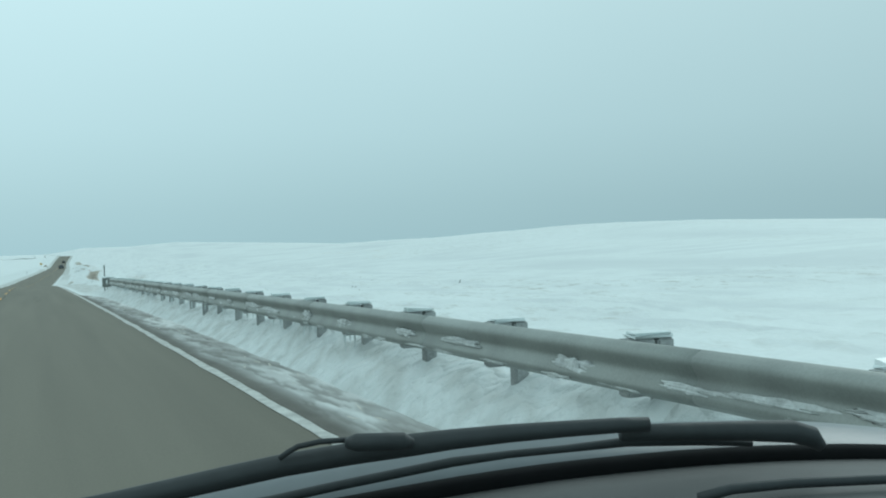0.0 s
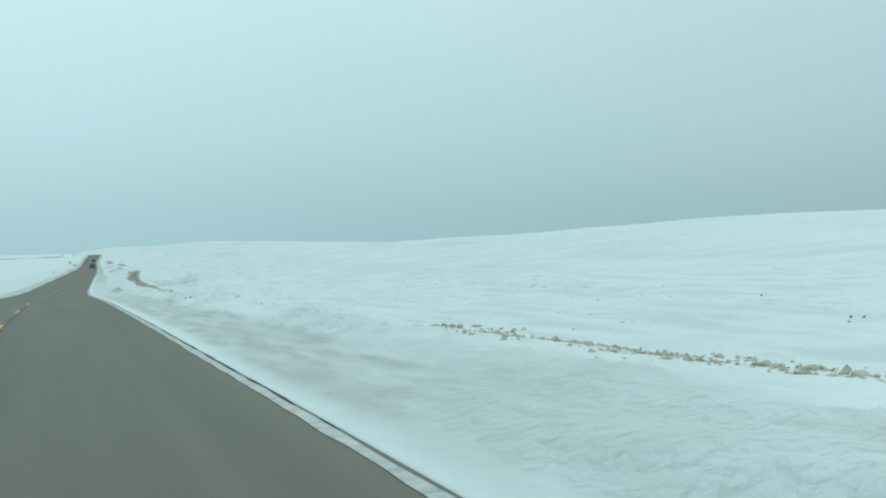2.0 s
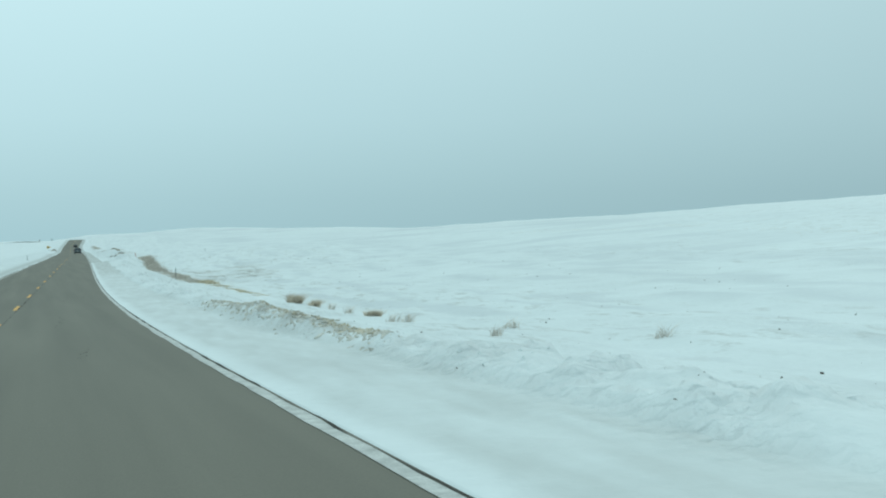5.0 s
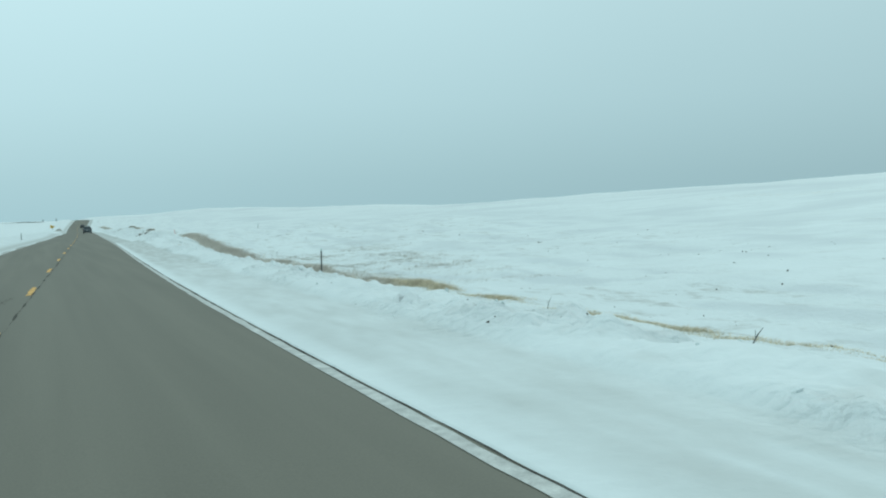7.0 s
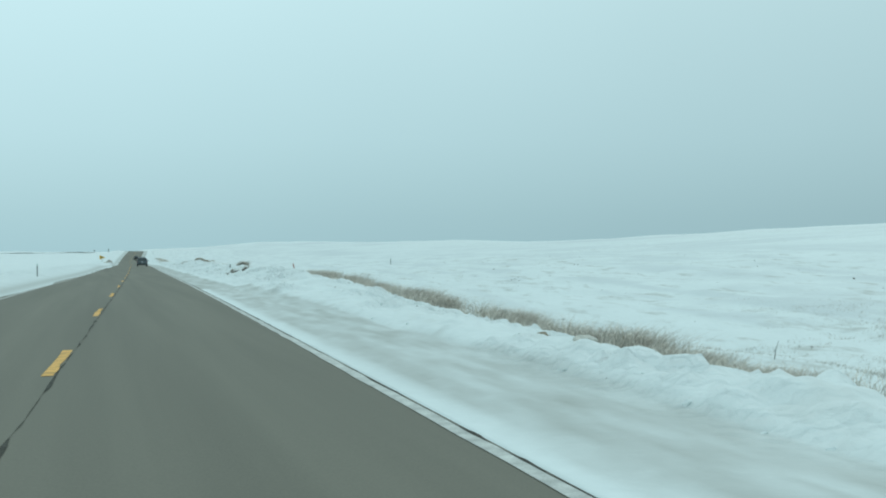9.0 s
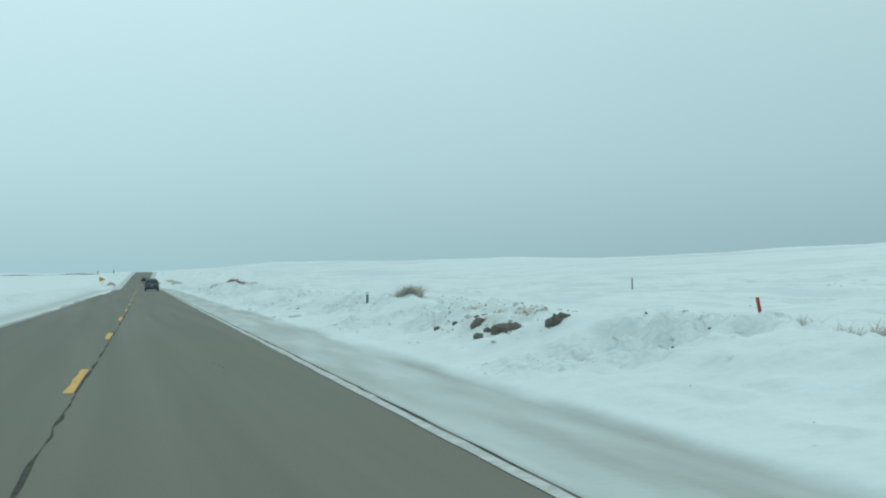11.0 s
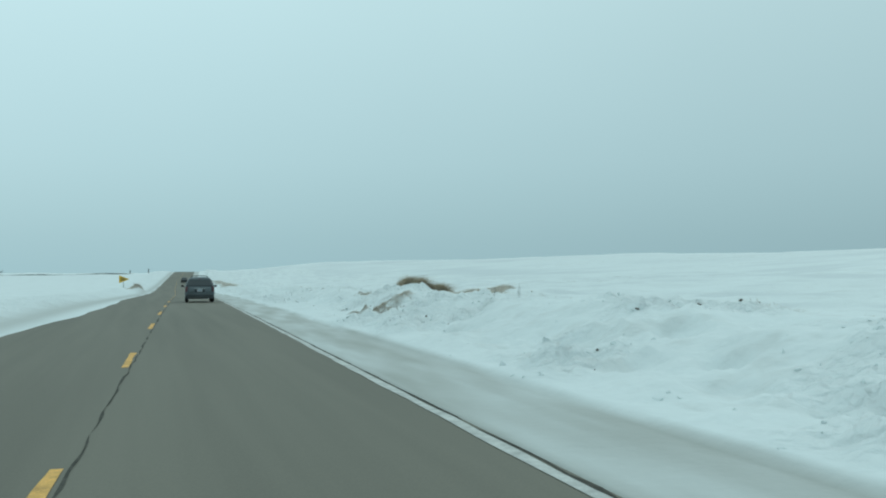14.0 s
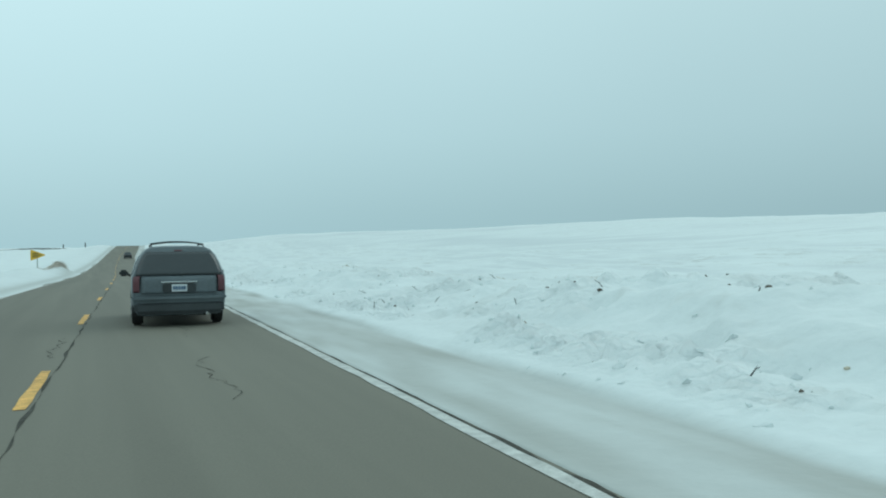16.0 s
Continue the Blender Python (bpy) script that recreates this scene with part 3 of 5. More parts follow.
strip("centre_seam", -LANE + 0.088, -LANE + 0.110, -40, 640, 0.004, M_CRACK, road, "dark open seam along the centre line", 0.2, 0.055, 7)
strip("edge_seam", 0.06, 0.09, 56, 640, 0.004, M_CRACK, road, "dark gap between edge line and snow", 0.5, 0.09, 12)
for k, (a, b, c_, d, w_) in enumerate(((-1.9, 42.6, -1.85, 46.4, 0.013), (-2.15, 45.2, -2.0, 51.5, 0.009), (-1.95, 164.6, -1.85, 171.2, 0.011), (-1.55, 390.4, -1.62, 394.6, 0.011), (-2.1, 146.2, -2.05, 153.0, 0.010), (-1.5, 310.2, -1.52, 313.0, 0.010), (-3.75, 381.0, -3.7, 384.5, 0.02), (-3.7, 395.5, -3.72, 399.0, 0.02))):
    crack(a, b, c_, d, w_, 200 + k)
crng = random.Random(12)
for k in range(14):
    yc = 20 + k * 29.0 + crng.uniform(-3, 3)
    kind = crng.random()
    if kind < 0.55:
        sc = crng.choice((-1.9, -2.1, -1.6, -0.9, -2.6)) + crng.uniform(-0.3, 0.3)
        crack(sc, yc, sc + crng.uniform(-0.25, 0.25), yc + crng.uniform(1.5, 5.0), 0.011, k)
    elif kind < 0.8:
        sc = -LANE - 0.25 + crng.uniform(-0.15, 0.1)
        crack(sc, yc, sc + crng.uniform(-0.3, 0.15), yc + crng.uniform(2, 5), 0.018, k)
    else:
        sc = crng.uniform(-6.0, -1.5)
        crack(sc, yc, sc + crng.uniform(0.5, 1.1), yc + crng.uniform(-0.15, 0.15), 0.008, k)


# ---------- guard rail ----------
def blob(bm, c, sx, sy, sz, seed, sub=2, rough=0.35):
    r = bmesh.ops.create_icosphere(bm, subdivisions=sub, radius=1.0)
    for v in r["verts"]:
        k = 1 + rough * (noise.noise(v.co * 1.7 + Vector((seed * 3.1, seed, 0))) + 0.5 * noise.noise(v.co * 4.1 + Vector((0, seed, seed))) + 0.25 * noise.noise(v.co * 9.3 + Vector((seed, 0, seed))))
        v.co = Vector((c[0] + v.co.x * sx * k, c[1] + v.co.y * sy * k, c[2] + v.co.z * sz * k))
    return bm


RAIL_S, RAIL_END = 1.47, 49.3
W_PROFILE = [(-0.005, 0.0), (-0.03, 0.012), (-0.066, 0.036), (-0.082, 0.062), (-0.078, 0.088), (-0.062, 0.118), (-0.046, 0.148), (-0.040, 0.165), (-0.040, 0.183),
             (-0.046, 0.200), (-0.062, 0.228), (-0.078, 0.258), (-0.084, 0.285), (-0.07, 0.312), (-0.034, 0.336), (-0.005, 0.348)]


def build_guardrail():
    gx, gy, gz = at(RAIL_S, 20)
    rail = empty("guardrail", gx, gy, gz)
    inv = rail.matrix_world.inverted()

    def near(y):
        """The rail runs close to the lane and flares away from it towards its end."""
        return 1 - float(ramp01(y, 33, 49))

    def w(s, y, z):
        k = near(y)
        return inv @ Vector((rx(y) + s - 0.27 * k, y, rz(y) + z + 0.05 * k))

    y = RAIL_END - 1.0
    while y > -14:
        y0 = y - 3.695
        rings = []
        for j in range(5):
            yy = y0 - 0.12 + (3.695 + 0.12) * j / 4
            out = [w(RAIL_S - 0.10 + p + (0.004 if j == 0 else 0), yy, 0.525 + 0.89 * q) for p, q in W_PROFILE]
            back = [w(RAIL_S - 0.092 + p + (0.004 if j == 0 else 0), yy, 0.525 + 0.89 * q) for p, q in reversed(W_PROFILE)]
            rings.append(out + back)
        part("rail_beam", loft(rings), M_STEEL, rail, smooth=True)
        y = y0
    k = 0
    y = 47.21
    rng = random.Random(8)
    while y > -14:
        bm = bmesh.new()
        g = height(np.array([RAIL_S + 0.2 - 0.27 * near(y)]), np.array([y]))[0] - rz(y) - 0.05 * near(y)
        c = w(RAIL_S + 0.20, y, (0.83 + g) / 2 - 0.15)
        box(bm, c.x, c.y, c.z, 0.12, 0.11, 0.83 - g + 0.3, 0.012)
        part("post", bm, M_POST, rail)
        bm = bmesh.new()
        c = w(RAIL_S + 0.015, y, 0.66)
        box(bm, c.x, c.y, c.z, 0.21, 0.11, 0.35, 0.012)
        part("spacer_block", bm, M_POST, rail)
        bm = bmesh.new()
        c = w(RAIL_S + 0.10, y, 0.845)
        box(bm, 0, 0, 0, 0.28, 0.13, 0.035, 0.014)
        for v in bm.verts:
            v.co += Vector((rng.uniform(-.012, .012), rng.uniform(-.012, .012), rng.uniform(-.01, .014))) + c
        part("snow_cap", bm, M_ICE, rail, "frozen snow on the post top")
        if rng.random() < 0.75:
            for j in range(rng.randint(3, 6)):
                bm = bmesh.new()
                a = w(RAIL_S - 0.12 + rng.uniform(0, 0.22), y + rng.uniform(-0.1, 0.1), 0.50)
                rod(bm, a, a + Vector((0, 0, -rng.uniform(0.08, 0.24))), 0.012, 0.002, 5)
                part("icicle", bm, M_ICE, rail)
        k += 1
        y -= 1.8475
    y = RAIL_END - 1.3
    while y > -14:
        bm = bmesh.new()
        ln = rng.uniform(0.2, 0.75)
        c = w(RAIL_S - 0.152, y, 0.645 + rng.uniform(-0.05, 0.02))
        blob(bm, c, 0.022, ln * 0.8, rng.uniform(0.03, 0.06), k, 4, 0.7)
        part("snow_clump", bm, M_FROST, rail, "snow stuck in the beam's groove", smooth=True)
        k += 1
        y -= ln + rng.uniform(0.5, 1.6)
    y = RAIL_END - 1.6
    while y > -14:
        bm = bmesh.new()
        ln = rng.uniform(0.10, 0.34)
        c = w(RAIL_S - 0.165, y, 0.575 + rng.uniform(-0.02, 0.04))
        blob(bm, c, 0.012, ln, rng.uniform(0.015, 0.035), k, 4, 0.7)
        part("snow_clump", bm, M_FROST, rail, "snow spattered on the beam's lower lip", smooth=True)
        k += 1
        y -= ln + rng.uniform(0.25, 0.9)
    # impact head: a frame of channels round the beam's end, packed with snow
    ya, yb = RAIL_END - 1.25, RAIL_END - 0.05
    for zc, label in ((0.83, "upper guide channel"), (0.52, "lower guide channel")):
        bm = bmesh.new()
        a, b_ = w(RAIL_S - 0.19, ya, zc), w(RAIL_S - 0.19, yb, zc)
        box(bm, (a.x + b_.x) / 2, (a.y + b_.y) / 2, (a.z + b_.z) / 2, 0.09, yb - ya, 0.05, 0.012)
        part("guide_channel", bm, M_STEEL, rail, label)
    for yy, wide in ((ya + 0.03, 0.07), (RAIL_END - 0.38, 0.10)):
        bm = bmesh.new()
        c = w(RAIL_S - 0.20, yy, 0.675)
        box(bm, c.x, c.y, c.z, 0.11, wide, 0.40, 0.012)
        part("guide_upright", bm, M_STEEL, rail, "upright of the impact head")
    bm = bmesh.new()
    c = w(RAIL_S - 0.20, RAIL_END - 0.02, 0.66)
    box(bm, c.x, c.y, c.z, 0.44, 0.05, 0.50, 0.02)
    part("end_plate", bm, M_STEEL, rail, "impact face plate")
    bm = bmesh.new()
    c = w(RAIL_S - 0.16, RAIL_END - 0.32, 0.46)
    box(bm, c.x, c.y, c.z, 0.16, 0.34, 0.08, 0.025)
    part("end_shoe", bm, M_WOOD, rail, "dark shoe under the impact head")
    bm = bmesh.new()
    for j in range(5):
        a = w(RAIL_S - 0.19, RAIL_END - 0.15 - 0.19 * j, 0.66 + 0.02 * (j % 2))
        blob(bm, a, 0.07, 0.17, 0.15 - 0.012 * j, 70 + j, 3, 0.3)
    part("packed_snow", bm, M_SNOW, rail, "snow packed into the impact head", smooth=True)
    bm = bmesh.new()
    for j in range(4):
        a = w(RAIL_S - 0.30 + 0.12 * j, RAIL_END - 0.25 - 0.06 * (j % 2), 0.89)
        blob(bm, a, 0.11, 0.2, 0.055, 80 + j, 3, 0.3)
    part("snow_heap", bm, M_SNOW, rail, "snow heaped on the impact head", smooth=True)
    bm = bmesh.new()
    rod(bm, w(RAIL_S - 0.25, RAIL_END + 0.15, 0.0), w(RAIL_S - 0.19, RAIL_END - 0.3, 0.45), 0.02)
    part("brace_rod", bm, M_STEEL, rail)
    tagged(rail, "galvanised steel guard rail on wooden posts, caked with snow", "guard rail")
    # marker
    mx, my, mz = at(RAIL_S - 0.30, RAIL_END + 0.06)
    m = empty("marker_post", mx, my, mz)
    zr = rz(my) - mz
    bm = bmesh.new()
    box(bm, 0, 0, (1.50 + zr - 0.3) / 2, 0.05, 0.035, 1.50 + zr + 0.3, 0.008)
    part("stake", bm, M_WOOD, m)
    bm = bmesh.new()
    box(bm, 0, 0, 1.41 + zr, 0.075, 0.045, 0.2, 0.015)
    part("reflector", bm, M_STEEL, m, "grey reflector head")
    tagged(m, "slim dark marker post beside the guard rail's end", "marker post")


build_guardrail()


# ---------- posts, stakes and the pennant sign ----------
def delineator(name, s, y, tall, mat, label, lean=0.0, cap=True, thick=0.045, group=""):
    x, yy, z = at(s, y)
    p = empty(name, x, yy, z)
    p.matrix_world = pose(x, yy, z, 0, lean, 0)
    bm = bmesh.new()
    # flanged U-channel
    box(bm, 0, 0, tall / 2 - 0.2, thick, 0.012, tall + 0.4)
    for k in (-1, 1):
        box(bm, k * thick / 2, -0.014, tall / 2 - 0.2, 0.008, 0.03, tall + 0.4)
    part("channel", bm, mat, p)
    if cap:
        bm = bmesh.new()
        box(bm, 0, -0.032, tall - 0.05, thick * 1.7, 0.02, 0.11, 0.008)
        part("reflector", bm, M_ICE, p, "frosted reflector plate")
    tagged(p, label, "post", group)
    return p


delineator("delineator_post", 6.92, 208.9, 1.14, M_WOOD, "dark steel delineator post standing in the snow", thick=0.045)
delineator("field_post", 21.9, 311.3, 0.7, M_WOOD, "lone dark post far out in the snowy field", thick=0.05)
delineator("field_post", 27.3, 63.9, 0.25, M_WOOD, "short dark stub poking out of the field snow", lean=20, cap=False)
delineator("delineator_post", -9.6, 293.5, 0.9, M_WOOD, "dark delineator post on the far verge", thick=0.06)
delineator("delineator_post", 4.68, 299.6, 0.44, M_WOOD, "short dark post in drifted snow beside a grass tuft", thick=0.07)
M_ORANGE = material("orange_stake_paint", (0.50, 0.10, 0.05), 0.6, vary=0.2)
delineator("survey_stake", 7.2, 281.0, 0.8, M_ORANGE, "red marker stake leaning in the grass", -12, False)
for s, y, lean in ((7.55, 291.5, 3), (7.75, 292.5, -2)):
    delineator("survey_stake", s, y, 0.5, M_WOOD, "short thin stake in the verge grass", lean, False)
for s, y in ((-22.2, 690.0), (-15.9, 690.0)):
    delineator("fence_post", s, y, 1.5, M_WOOD, "dark fence post near the field road", thick=0.35, group="field fence posts")


def build_sign():
    x, y, z = at(-10.95, 483)
    sign = empty("pennant_sign", x, y, z)
    zr = rz(483.0) - z
    bm = bmesh.new()
    box(bm, -0.05, 0.03, (1.75 + zr) / 2 - 0.2, 0.08, 0.05, 1.75 + zr + 0.4, 0.008)
    part("sign_post", bm, M_STEEL, sign, "grey steel post")
    zc = 2.1 + zr
    outline = [(-0.68, -0.50), (-0.62, -0.55), (0.66, -0.05), (0.70, 0.0), (0.66, 0.05), (-0.62, 0.55), (-0.68, 0.50)]
    rings = [[(px, yy, zc + pz) for px, pz in outline] for yy in (-0.012, 0.0)]
    part("sign_panel", loft(rings), M_SIGN, sign, "yellow triangular pennant panel")
    for dz, a, b in ((0.17, -0.5, 0.05), (0.0, -0.52, 0.35), (-0.17, -0.5, 0.05)):
        bm = bmesh.new()
        box(bm, (a + b) / 2, -0.016, zc + dz, b - a, 0.006, 0.085)
        part("print_bar", bm, M_SIGNPRINT, sign, "dark bar of lettering")
    tagged(sign, "yellow pennant road sign on a steel post in the snow", "road sign")


build_sign()


# ---------- dry grass ----------
def blades(verts, faces, rng, s, y, r, h, n, lean=(0.45, 0.1), zoff=0.0):
    """Curved tapering blades round a place on the ground."""
    for _ in range(n):
        a, q = rng.uniform(0, 6.283), r * math.sqrt(rng.random())
        ss, yy = s + math.cos(a) * q, y + math.sin(a) * q
        x, z = rx(yy) + ss, None
        hh = h * rng.uniform(0.45, 1.1)
        w = rng.uniform(0.004, 0.010) * (0.6 + h)
        dx, dy = rng.gauss(lean[0], 0.65) * hh, rng.gauss(lean[1], 0.75) * hh
        t = rng.uniform(0, 6.283)
        wx, wy = math.cos(t) * w, math.sin(t) * w
        verts.append((x, yy, ss, hh, wx, wy, dx, dy, zoff))
    return verts


def grass_mesh(name, seeds, mat):
    """Turns the collected blades into one mesh standing on the ground."""
    a = np.array(seeds)
    z = height(a[:, 2], a[:, 1]) - 0.03 + a[:, 8]
    n = len(a)
    v = np.zeros((n, 5, 3))
    for k, (t, ww) in enumerate(((0, 1.0), (0.55, 0.8))):
        bx, by, bz = a[:, 0] + a[:, 6] * t * t, a[:, 1] + a[:, 7] * t * t, z + a[:, 3] * t
        v[:, 2 * k] = np.stack([bx - a[:, 4] * ww, by - a[:, 5] * ww, bz], 1)
        v[:, 2 * k + 1] = np.stack([bx + a[:, 4] * ww, by + a[:, 5] * ww, bz], 1)
    v[:, 4] = np.stack([a[:, 0] + a[:, 6], a[:, 1] + a[:, 7], z + a[:, 3] * 0.95], 1)
    verts = v.reshape(-1, 3).tolist()
    faces = []
    for i in range(n):
        b = 5 * i
        faces += [(b, b + 1, b + 3, b + 2), (b + 2, b + 3, b + 4)]
    return pydata(name, verts, faces, mat, smooth=False)


M_GOLD = material("golden_dry_grass", (0.58, 0.50, 0.365), 0.9, vary=0.35, scale=2, fine=20, bump=0, island=True)
M_FAINT = material("frosted_stubble", (0.52, 0.50, 0.46), 0.9, vary=0.3, scale=2, fine=20, bump=0, island=True)
M_BROWN = material("brown_matted_grass", (0.38, 0.31, 0.22), 0.9, vary=0.4, scale=2, fine=20, bump=0, island=True)
M_BRUSH = material("grey_brown_brush", (0.55, 0.505, 0.445), 0.9, vary=0.35, scale=2, fine=20, bump=0, island=True)


def clump(s, y, r, h, n, mat, label, seed, name="grass_clump", parts=4):
    rng = random.Random(seed)
    seeds = []
    for k in range(parts):
        blades(seeds, None, rng, s + rng.uniform(-r, r) * 0.8, y + rng.uniform(-r, r) * 0.8, r * 0.6, h * rng.uniform(0.7, 1.1), n // parts)
    ob = grass_mesh(name, seeds, mat)
    tagged(ob, label, "dry grass", "grass clumps on the verge")


def grass_line(points, r, h, per_m, mat, label, seed):
    """A drifted line of grass along the verge."""
    rng = random.Random(seed)
    seeds = []
    for (s0, y0, k0), (s1, y1, k1) in zip(points, points[1:]):
        ln = abs(y1 - y0)
        for _ in range(int(ln * per_m)):
            t = rng.random()
            yy = y0 + (y1 - y0) * t
            gap = float(fbm(np.array([yy / 2.2]), np.array([seed * 1.0]), seed, 3)[0])
            k = (k0 + (k1 - k0) * t) * max(0.0, (gap - 0.16) * 2.0)
            if rng.random() < k:
                blades(seeds, None, rng, s0 + (s1 - s0) * t + rng.gauss(0, r * 0.5), yy, 0.25, h * (0.35 + 0.5 * k) * (0.55 + 0.9 * float(vnoise(yy / 1.1, seed * 3.0, seed + 2))), 9)
    ob = grass_mesh("verge_grass", seeds, mat)
    tagged(ob, label, "dry grass", kind="stuff")


clump(9.35, 170.4, 0.30, 0.58, 1100, M_GRASS, "round tan dry grass tuft in the snow", 1)
clump(9.75, 168.0, 0.27, 0.58, 1000, M_GRASS, "round tan dry grass tuft in the snow", 2)
clump(9.6, 157.5, 0.32, 0.36, 800, M_GRASS, "leaning tan dry grass tuft in the snow", 3)
for k, (s, y) in enumerate(((9.46, 154.5), (9.5, 153.3), (9.76, 164.2), (9.73, 161.2), (9.9, 146.0), (12.5, 151), (14, 144))):
    clump(s, y, 0.28, 0.45, 60, M_BRUSH, "sparse dry weed stalks in the snow", 10 + k, "weed_clump", 2)
grass_line([(9.6, 180, 0.25), (9.6, 188, 0.6), (9.4, 194, 0.9), (9.0, 201, 1.0), (8.5, 206, 0.8), (7.9, 208.5, 0.3)], 0.5, 0.20, 230, M_GOLD, "golden dry grass drifted over with snow along the ditch", 21)
grass_line([(8.0, 202, 0.6), (7.8, 206, 0.7), (7.8, 212, 0.55), (7.9, 222, 0.35), (7.4, 230, 0.2), (7.2, 234, 1.1), (7.1, 238, 1.2), (7.1, 244, 1.2), (7.2, 245, 0.0), (7.3, 246, 0.0), (7.4, 246.8, 1.2), (7.7, 257, 1.2), (8.0, 268, 1.1), (8.7, 284, 0.6), (8.9, 291, 0.3)], 0.75, 0.5, 150, M_BRUSH, "thick grey-brown dry grass behind the snow ridge", 22)
grass_line([(10.2, 206, 0.5), (11.5, 217, 0.8), (12.5, 227, 0.9), (12.0, 240, 0.7)], 2.2, 0.17, 80, M_FAINT, "sparse dry stubble poking out of the snow", 23)
grass_line([(15, 205, 0.5), (15.5, 216, 0.9), (17, 232, 0.9), (19, 248, 0.5)], 2.6, 0.17, 70, M_FAINT, "thin stubble in the field snow", 24)
clump(5.45, 297.0, 0.42, 0.44, 1500, M_BRUSH, "broad tan dry grass tuft on a drift", 31)
clump(3.8, 300.2, 0.34, 0.13, 110, M_BRUSH, "flattened dry weeds and stalks in the drift", 45)
clump(6.67, 305.4, 0.5, 0.16, 300, M_BRUSH, "dry weed stalks poking out of the bank", 33)
for k, (a, b, r, h, n) in enumerate(((6.35, 377.9, 0.26, 0.36, 420), (6.8, 377.4, 0.34, 0.46, 900), (7.25, 377.0, 0.30, 0.42, 700), (7.7, 376.7, 0.26, 0.34, 380), (8.25, 376.4, 0.36, 0.44, 1100))):
    clump(a, b, r, h, n, M_BROWN, "brown wind-bent dry grass clump on the crest of the snow bank", 340 + k)
grass_line([(8.2, 374.6, 1.1), (8.6, 372.5, 0.9), (8.8, 370.0, 0.6), (7.6, 367.9, 0.9), (7.4, 366.4, 0.4)], 0.35, 0.24, 190, M_BRUSH, "grey matted weeds on a snow mound behind the bank", 35)
grass_line([(4.9, 379.3, 0.8), (5.6, 377.6, 0.9)], 0.25, 0.10, 400, M_BRUSH, "thin mat of dead grass on the snow bank", 43)
grass_line([(a, b, 0.9) for a, b in RIM], 0.14, 0.10, 120, M_BRUSH, "dead grass and roots along the cut bank's rim", 36)
grass_line([(3.6, 367.9, 0.7), (4.4, 368.5, 0.9)], 0.20, 0.07, 300, M_BRUSH, "torn roots hanging in the cut bank", 44)
grass_line([(9.5, 320, 0.4), (9, 350, 0.5), (9, 395, 0.4), (10, 430, 0.4)], 1.6, 0.22, 22, M_BRUSH, "sparse stubble beyond the snow bank", 37)
grass_line([(5.5, 500, 0.8), (6.5, 530, 1.0), (6.0, 580, 0.7)], 1.2, 0.6, 30, M_BRUSH, "far brown grass beside the road", 38)
grass_line([(-10.9, 481.5, 1.2), (-9.6, 485.5, 1.3), (-9.0, 488.5, 1.0)], 0.5, 0.42, 170, M_BRUSH, "brown grass beside the pennant sign", 39)
grass_line([(-21.6, 690, 1.2), (-30.3, 688, 1.2), (-39.7, 686, 1.2), (-120, 680, 1.2), (-230, 668, 1.2)], 0.4, 0.45, 600, M_TREE, "dark weedy fence line across the far field", 40)
grass_line([(60, 175, 0.25), (75, 215, 0.5), (70, 260, 0.3)], 5.0, 0.18, 40, M_GRASS, "faint stubble on the hillside", 41)


grass_line([(5.6, 54, 0.5), (6.0, 66, 0.7), (6.4, 80, 0.3)], 0.5, 0.12, 60, M_GOLD, "short tan stubble on the verge", 42)


# ---------- clods of soil and snow ----------
M_TAN = material("tan_broken_crust", (0.47, 0.42, 0.33), 0.95, vary=0.4, scale=3, fine=25, bump=0.5, bump_dist=0.02)
M_EARTH = material("brown_earth", (0.30, 0.25, 0.18), 0.95, vary=0.35, scale=3, fine=25, bump=0.5, bump_dist=0.02)


def clod_bed(name, s0, s1, y0, y1, n, size, mat, label, cat, seed, ridge=None):
    """Many small angular clods, half sunk in the ground."""
    rng = np.random.RandomState(seed)
    bm = bmesh.new()
    bmesh.ops.create_icosphere(bm, subdivisions=1, radius=1.0)
    unit = np.array([v.co[:] for v in bm.verts])
    tris = np.array([[v.index for v in f.verts] for f in bm.faces])
    bm.free()
    s = rng.uniform(s0, s1, n) if ridge is None else ridge + rng.normal(0, (s1 - s0) / 5, n)
    y = rng.uniform(y0, y1, n)
    if ridge is not None:
        y = (y0 + y1) / 2 + (y1 - y0) / 2 * np.sign(y - (y0 + y1) / 2) * np.abs(2 * (y - y0) / (y1 - y0) - 1) ** 1.3
    keep = (fbm(s * 0.45, y * 0.4, 68, 3) > 0.5) | (rng.random_sample(n) < 0.12) if ridge is None else y > -1e9
    s, y = s[keep], y[keep]
    n = len(s)
    q = size * rng.uniform(0.3, 1.0, n) ** 1.5
    c = np.stack([road_x(y) + s, y, height(s, y) - 0.35 * q], 1)
    k = 1 + rng.uniform(-0.45, 0.4, (n, len(unit)))
    form = unit[None] * (q[:, None] * k)[:, :, None] * rng.uniform(0.5, 1.5, (n, 1, 3)) * np.array([1, 1, 0.8])
    turn = rng.uniform(0, 6.283, n)
    ca, sa = np.cos(turn)[:, None], np.sin(turn)[:, None]
    form = np.stack([form[:, :, 0] * ca - form[:, :, 1] * sa, form[:, :, 0] * sa + form[:, :, 1] * ca, form[:, :, 2] + 0.35 * form[:, :, 0]], 2)
    v = c[:, None, :] + form
    f = tris[None] + (np.arange(n) * len(unit))[:, None, None]
    ob = pydata(name, v.reshape(-1, 3).tolist(), f.reshape(-1, 3).tolist(), mat, smooth=False)
    tagged(ob, label, cat, kind="stuff")


